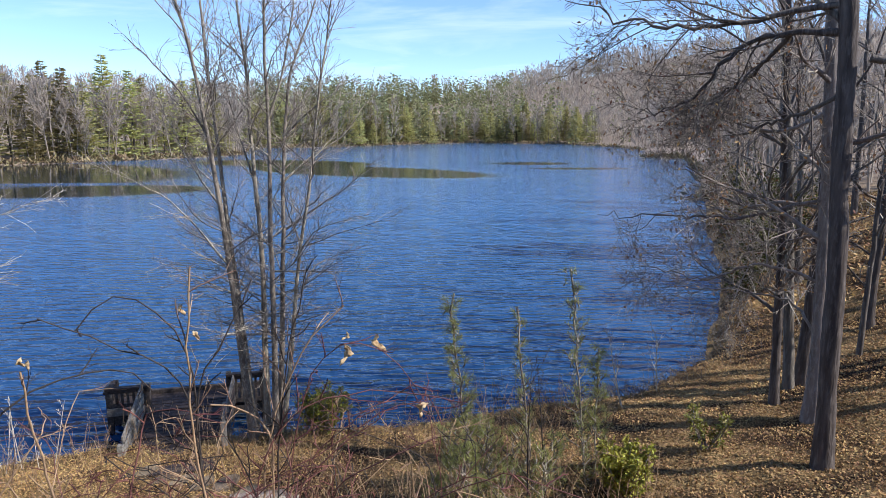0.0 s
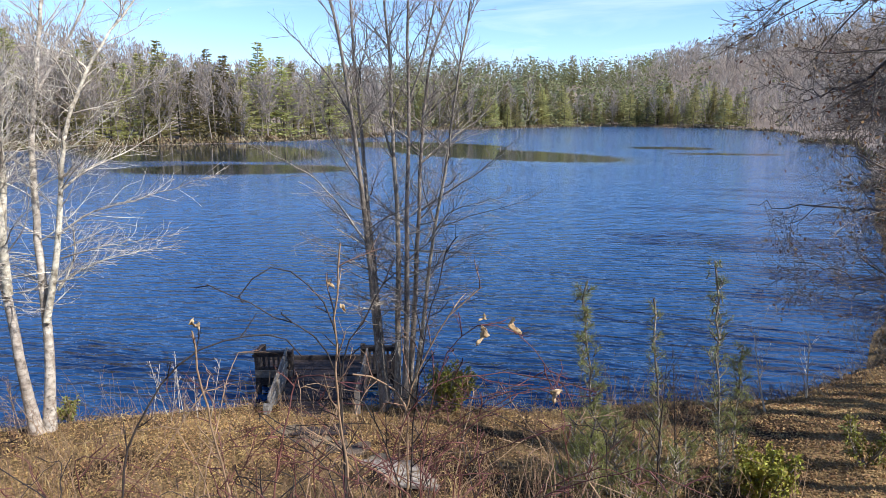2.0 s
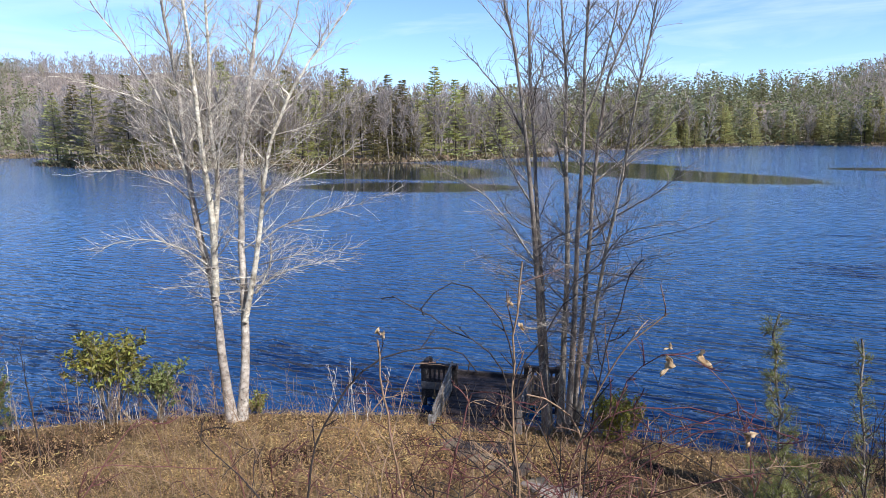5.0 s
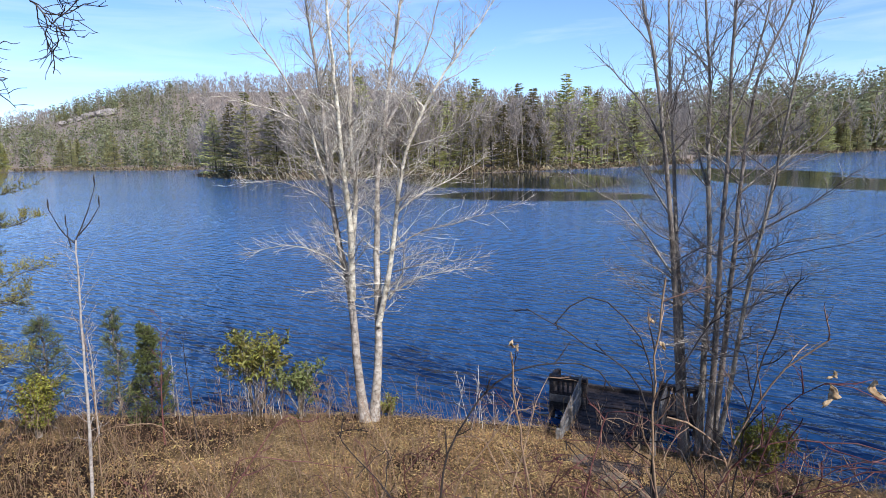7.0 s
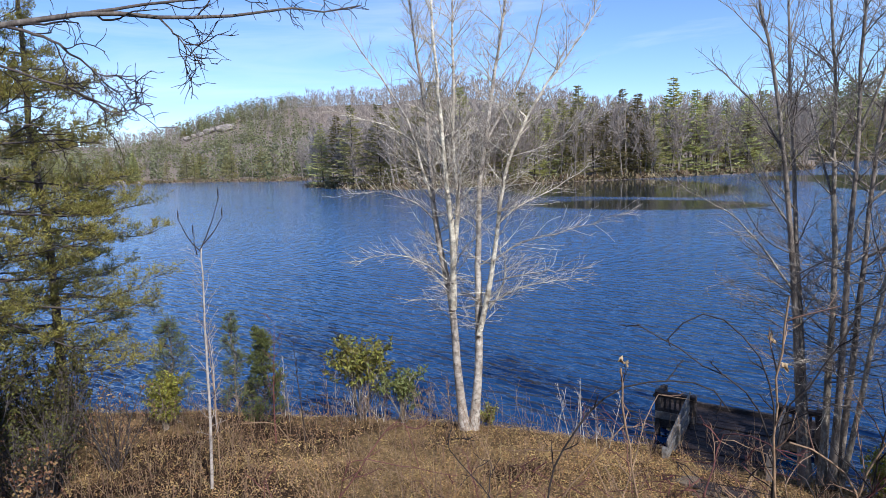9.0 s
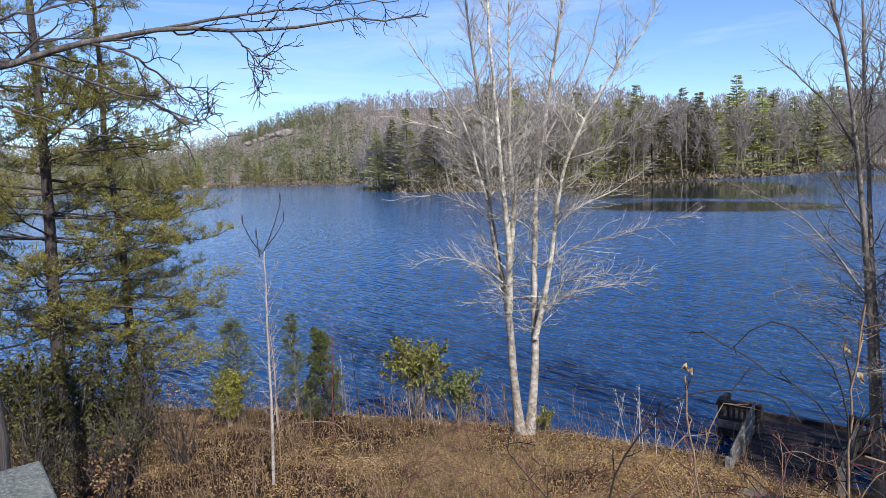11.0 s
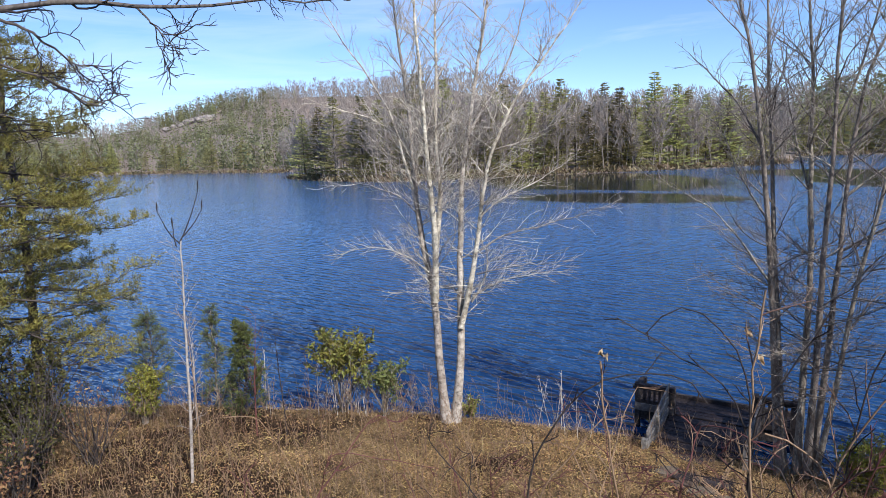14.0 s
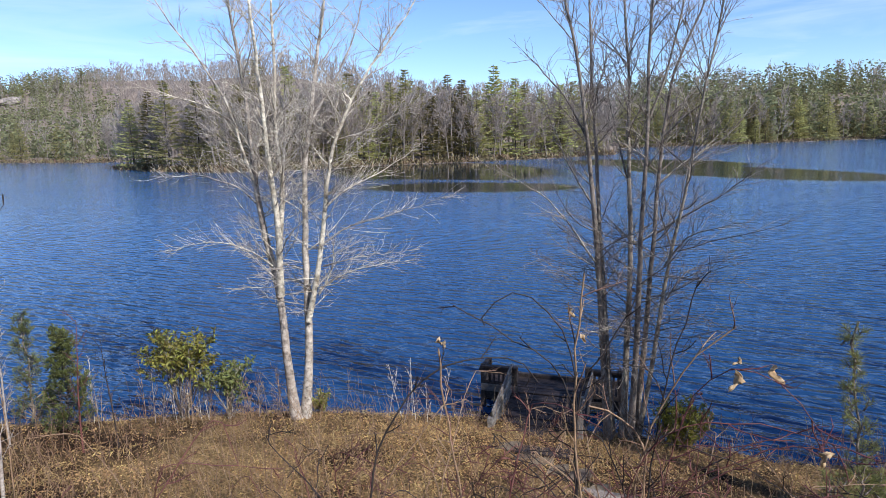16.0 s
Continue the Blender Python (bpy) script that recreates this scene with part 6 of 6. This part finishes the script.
for q in range(46):
    a, r = radians(rng.uniform(-66, 6)), rng.uniform(2.6, 5.5)
    x, y = r * math.sin(a), r * math.cos(a)
    z = float(ground(x, y))
    top_ = min(5.8 - r * rng.uniform(0.37, 0.6), z + 1.9)
    b = a + rng.normal(0, 0.12)
    end = (x + rng.normal(0, 0.45), y + rng.normal(0, 0.3))
    cane("bramble", [(x, y, z), (x * 0.7 + end[0] * 0.3, y * 0.7 + end[1] * 0.3, z + (top_ - z) * 0.7), (end[0], end[1], top_), (end[0] + rng.normal(0, 0.3), end[1] + rng.normal(0, 0.2), top_ - rng.uniform(-0.1, 0.35))],
         rng.uniform(0.004, 0.007), 0.002, (M_DARKTWIG, M_TANTWIG, M_REDTWIG, M_TANTWIG)[q % 4], ("thin dark bramble cane on the slope", "thin tan dead stem on the slope", "thin red bramble cane on the slope", "thin tan dead stem on the slope")[q % 4], rng, 5, 0.2)


for q in range(32):
    a, r = radians(rng.uniform(-17, 4) if q < 8 else rng.uniform(-46, -10)), rng.uniform(2.7, 4.0)
    x, y = r * math.sin(a), r * math.cos(a)
    z, top_ = float(ground(x, y)), 5.8 - r * rng.uniform(0.40, 0.56)
    ex, ey, sgn = x + rng.uniform(-0.7, 0.7), y + rng.normal(0, 0.15), rng.choice((-1, 1))
    cane("bramble", [(x, y, z), (x * 0.8 + ex * 0.2, y * 0.8 + ey * 0.2, z + (top_ - z) * 0.8), (ex, ey, top_), (ex + sgn * rng.uniform(0.2, 0.5), ey, top_ + rng.uniform(-0.2, 0.05))],
         rng.uniform(0.0038, 0.006), 0.0018, M_REDTWIG if q % 4 else M_DARKTWIG, "thin red bramble cane on the slope" if q % 4 else "thin dark bramble cane on the slope", rng, 5, 0.18)


# low tangle of brambles on the bank
for q in range(44):
    a, r = radians(rng.uniform(-52, -18)), rng.uniform(4.2, 8.0)
    x, y = r * math.sin(a), r * math.cos(a)
    way_, reach_, rise_ = rng.uniform(0, 6.283), rng.uniform(0.5, 1.3), rng.uniform(0.35, 0.8)
    line = []
    for f_, h_ in ((0, 0), (0.18, 0.7), (0.5, 1.0), (0.82, 0.72), (1.05, 0.3)):
        px_, py_ = x + math.cos(way_) * reach_ * f_, y + math.sin(way_) * reach_ * f_
        line.append((px_, py_, float(ground(px_, py_)) + rise_ * h_))
    dark_ = q % 2
    cane("bramble", line, rng.uniform(0.006, 0.0095), 0.003, M_DARKTWIG if dark_ else M_REDTWIG, "low dark bramble cane looped over the leafy bank" if dark_ else "low red bramble cane looped over the leafy bank", rng, 5, 0.22, "brambles on the bank")


def curled_leaf(x, y, z, size, rng, label, group="dead leaves on the canes"):
    """A withered leaf, folded and curled along its rib."""
    n, m = 9, 5
    u, w_ = np.meshgrid(np.linspace(0, 1, n), np.linspace(-1, 1, m), indexing="ij")
    wide = np.sin(np.pi * u ** 0.8) * 0.2 * w_
    v = np.stack([wide + 0.12 * np.sin(u * 4.5) + 0.05 * w_ * np.sin(u * 17), 0.16 * np.sin(u * 5) + 0.22 * np.abs(w_) * np.sin(np.pi * u), -u * 0.8 + 0.09 * np.sin(u * 9 + 2 * w_)], -1).reshape(-1, 3) * size * 0.85
    i_, j_ = np.meshgrid(np.arange(n - 1), np.arange(m - 1), indexing="ij")
    f = np.stack([i_ * m + j_, i_ * m + j_ + 1, (i_ + 1) * m + j_ + 1, (i_ + 1) * m + j_], -1).reshape(-1, 4)
    ob = part("dead_leaf", (v, f), M_PALELEAF)
    ob.location = (x, y, z)
    ob.rotation_euler = (rng.normal(0, 0.3), rng.uniform(-0.8, 0.3), rng.random() * 6.28)
    ob.modifiers.new("thickness", "SOLIDIFY").thickness = 0.0012
    return tagged(ob, label, "leaf", group)


for x, y, z, s_ in ((-0.44, 2.77, 4.86, 0.12), (-0.29, 2.79, 4.90, 0.125), (-0.07, 2.80, 4.57, 0.11), (-1.08, 2.6, 5.09, 0.07), (-1.04, 2.6, 4.98, 0.06), (-0.43, 2.78, 4.92, 0.06), (-1.65, 2.42, 4.93, 0.07), (-1.62, 2.41, 4.92, 0.05)):
    curled_leaf(x, y, z, s_, rng, "curled pale-brown dead leaf on a thin cane")


# ---- litter and dead grass ----
rng = np.random.default_rng(66)


def bank_points(count, lo, hi, near, far):
    a, r = np.radians(rng.uniform(lo, hi, count)), np.sqrt(rng.uniform(near ** 2, far ** 2, count))
    x, y = r * np.sin(a), r * np.cos(a)
    d = shore_distance(x, y)
    keep = d > 0.12
    x, y, d = x[keep], y[keep], d[keep]
    return np.stack([x, y, ground(x, y)], 1), d


pts, d = bank_points(170000, -100, 45, 5.5, 20)
patch = np.sin(pts[:, 0] * 1.1 + 2) * np.sin(pts[:, 1] * 0.9 + 1) + 0.6 * np.sin(pts[:, 0] * 2.3 - pts[:, 1] * 1.7)
pts = pts[rng.random(len(pts)) < np.where(pts[:, 0] > -3.5, 1.0, np.clip(0.6 + 0.6 * patch, 0.08, 1))]
n = len(pts)
way = rng.normal(0, 1, (n, 3)) * (1, 1, 0.35) + (0, 0, 0.15)
more, _ = bank_points(80000, -2, 46, 6.0, 20)
more = more[more[:, 0] > 1.2]
pts = np.vstack([pts, more])
n = len(pts)
way = rng.normal(0, 1, (n, 3)) * (1, 1, 0.35) + (0, 0, 0.15)
fine_leaf = np.where(pts[:, 0] > 1, 0.7, 0.68)
v, f = blades(rng, pts + (0, 0, 0.012), way, rng.uniform(0.035, 0.085, n) * fine_leaf, rng.uniform(0.02, 0.05, n) * fine_leaf)
tagged(new("leaf_litter", mesh_of("leaf_litter", v, f, M_LITTER, False)), "fallen tan and brown leaves covering the bank", "leaves", kind="stuff")

# golden leaves, sun put into their colour, on the open bank between the pale tree and the dock, and in drifts up the
# slope
pts, d = bank_points(90000, -80, -12, 6.0, 16)
drift = np.sin(pts[:, 0] * 0.8 + 0.4) * np.sin(pts[:, 1] * 1.3 - 0.8) + 0.5 * np.sin(pts[:, 0] * 1.9 + pts[:, 1] * 2.3)
open_bank = np.exp(-((pts[:, 0] + 6.0) / 2.2) ** 2 - ((pts[:, 1] - 9.1) / 1.1) ** 2)
pts = pts[rng.random(len(pts)) < np.clip(0.22 * drift - 0.02 + 1.1 * open_bank, 0, 1)]
n = len(pts)
v, f = blades(rng, pts + (0, 0, 0.02), rng.normal(0, 1, (n, 3)) * (1, 1, 0.3) + (0, 0, 0.15), rng.uniform(0.025, 0.055, n), rng.uniform(0.012, 0.025, n))
tagged(new("golden_litter", mesh_of("golden_litter", v, f, M_SUNLEAF, False)), "golden leaves tinted as sunlit, drifted on the open bank", "leaves", kind="stuff")

pts, d = bank_points(110000, -100, 14, 5.5, 19)
clump = np.sin(pts[:, 0] * 1.7 + 0.6) * np.sin(pts[:, 1] * 1.4) + np.sin(pts[:, 0] * 0.7 - pts[:, 1] * 0.9) + rng.normal(0, 0.6, len(pts))
keep = (clump > np.where(pts[:, 0] > -8, -0.15, 0.6)) | (d < np.where((pts[:, 0] > -9.5) & (pts[:, 0] < -3), 2.2, 0.8))
pts, d = pts[keep], d[keep]
n = len(pts)
tall = rng.uniform(0.07, 0.2, n) * np.where(d < 0.8, 1.35, 1.0)
v, f = blades(rng, pts - (0, 0, 0.01), rng.normal(0, 0.5, (n, 3)) * (1.6, 1.6, 0) + (0, 0, 0.6), tall, rng.uniform(0.006, 0.012, n), 0.25)
tagged(new("dry_grass", mesh_of("dry_grass", v, f, M_STRAW, False)), "tufts of dry straw-coloured grass on the bank", "grass", kind="stuff")

pts, d = bank_points(26000, -100, -2, 5.0, 17)
clump = np.sin(pts[:, 0] * 0.9 + 1.6) * np.sin(pts[:, 1] * 1.1 + 0.4) + 0.7 * np.sin(pts[:, 0] * 2.1 + pts[:, 1] * 1.3) + rng.normal(0, 0.5, len(pts))
pts = pts[clump > 0.1]
n = len(pts)
v, f = blades(rng, pts - (0, 0, 0.01), rng.normal(0, 0.45, (n, 3)) * (1, 1, 0) + (0, 0, 0.8), rng.uniform(0.2, 0.55, n), rng.uniform(0.005, 0.010, n), 0.3)
tagged(new("dead_stems", mesh_of("dead_stems", v, f, M_DEADSTEM, False)), "tangled standing dead stems on the bank", "grass", kind="stuff")

pts, d = bank_points(6400, -98, 20, 4.0, 15)
pts = pts[rng.random(len(pts)) < np.where(pts[:, 0] < -6, 0.5, np.where((pts[:, 0] > -0.5) & (pts[:, 0] < 2.6), 0.6, np.where(pts[:, 0] > 2.6, 0.0, 0.3)))]
paths = []
for p in pts:
    ln = rng.uniform(0.3, 1.1)
    q, r = limb(rng, p, (rng.normal(0, 0.25), rng.normal(0, 0.25), 1), ln, 0.004, 0.0025, 5, 0.1, 0.0)
    paths.append((q, r, 3))
    for s_ in shoots(rng, q, r, 2, 0.4, 1, 0.16, 0.6, 0.8, 3, 3, 0.1, 0.05, 0.3, 0.3):
        paths.append((s_[0], np.linspace(0.003, 0.002, 3), 3))
tagged(new("dead_weeds", mesh_of("dead_weeds", *tubes(paths), M_TANTWIG)), "thin dead weed stalks standing on the bank", "weeds", kind="stuff")

# twiggy brush and roots along the bend of the bank
line = LAKE[7:13]
t_ = rng.uniform(0, 1, 420) * 4.999
k_ = t_.astype(int)
p = line[k_] + (t_ - k_)[:, None] * (line[k_ + 1] - line[k_])
p = p + rng.uniform(-0.1, 1.1, (420, 1)) * (0.87, -0.5) + rng.normal(0, 0.15, p.shape)
paths = []
for x, y in p:
    big_ = 0.05 * y
    q, r = limb(rng, (x, y, max(float(ground(x, y)), 0.0) - 0.02), (rng.normal(-0.35, 0.4), rng.normal(0, 0.4), 1), rng.uniform(0.2, 0.6) * big_, 0.009 * big_, 0.005, 5, 0.14, -0.02)
    paths.append((q, r, 3))
    paths += [(s_[0], np.full(3, 0.004 * big_), 3) for s_ in shoots(rng, q, r, 3, 0.3, 1, 0.35 * big_, 0.7, 0.8, 3, 3, 0.12, 0.02, 0.3, 0.2)]
tagged(new("bank_brush", mesh_of("bank_brush", *tubes(paths), M_OAKTWIG)), "tangled brown brush along the bend of the bank", "brush", kind="stuff")
a, r = np.radians(rng.uniform(18, 50, 40000)), np.sqrt(rng.uniform(20 ** 2, 46 ** 2, 40000))
x, y = r * np.sin(a), r * np.cos(a)
keep = shore_distance(x, y) > 0.2
pts = np.stack([x, y, ground(x, y) + 0.015], 1)[keep]
n = len(pts)
v, f = blades(rng, pts, rng.normal(0, 1, (n, 3)) * (1, 1, 0.35) + (0, 0, 0.15), rng.uniform(0.10, 0.2, n), rng.uniform(0.05, 0.1, n))
tagged(new("slope_litter", mesh_of("slope_litter", v, f, M_LITTER, False)), "fallen brown leaves covering the wooded slope", "leaves", kind="stuff")
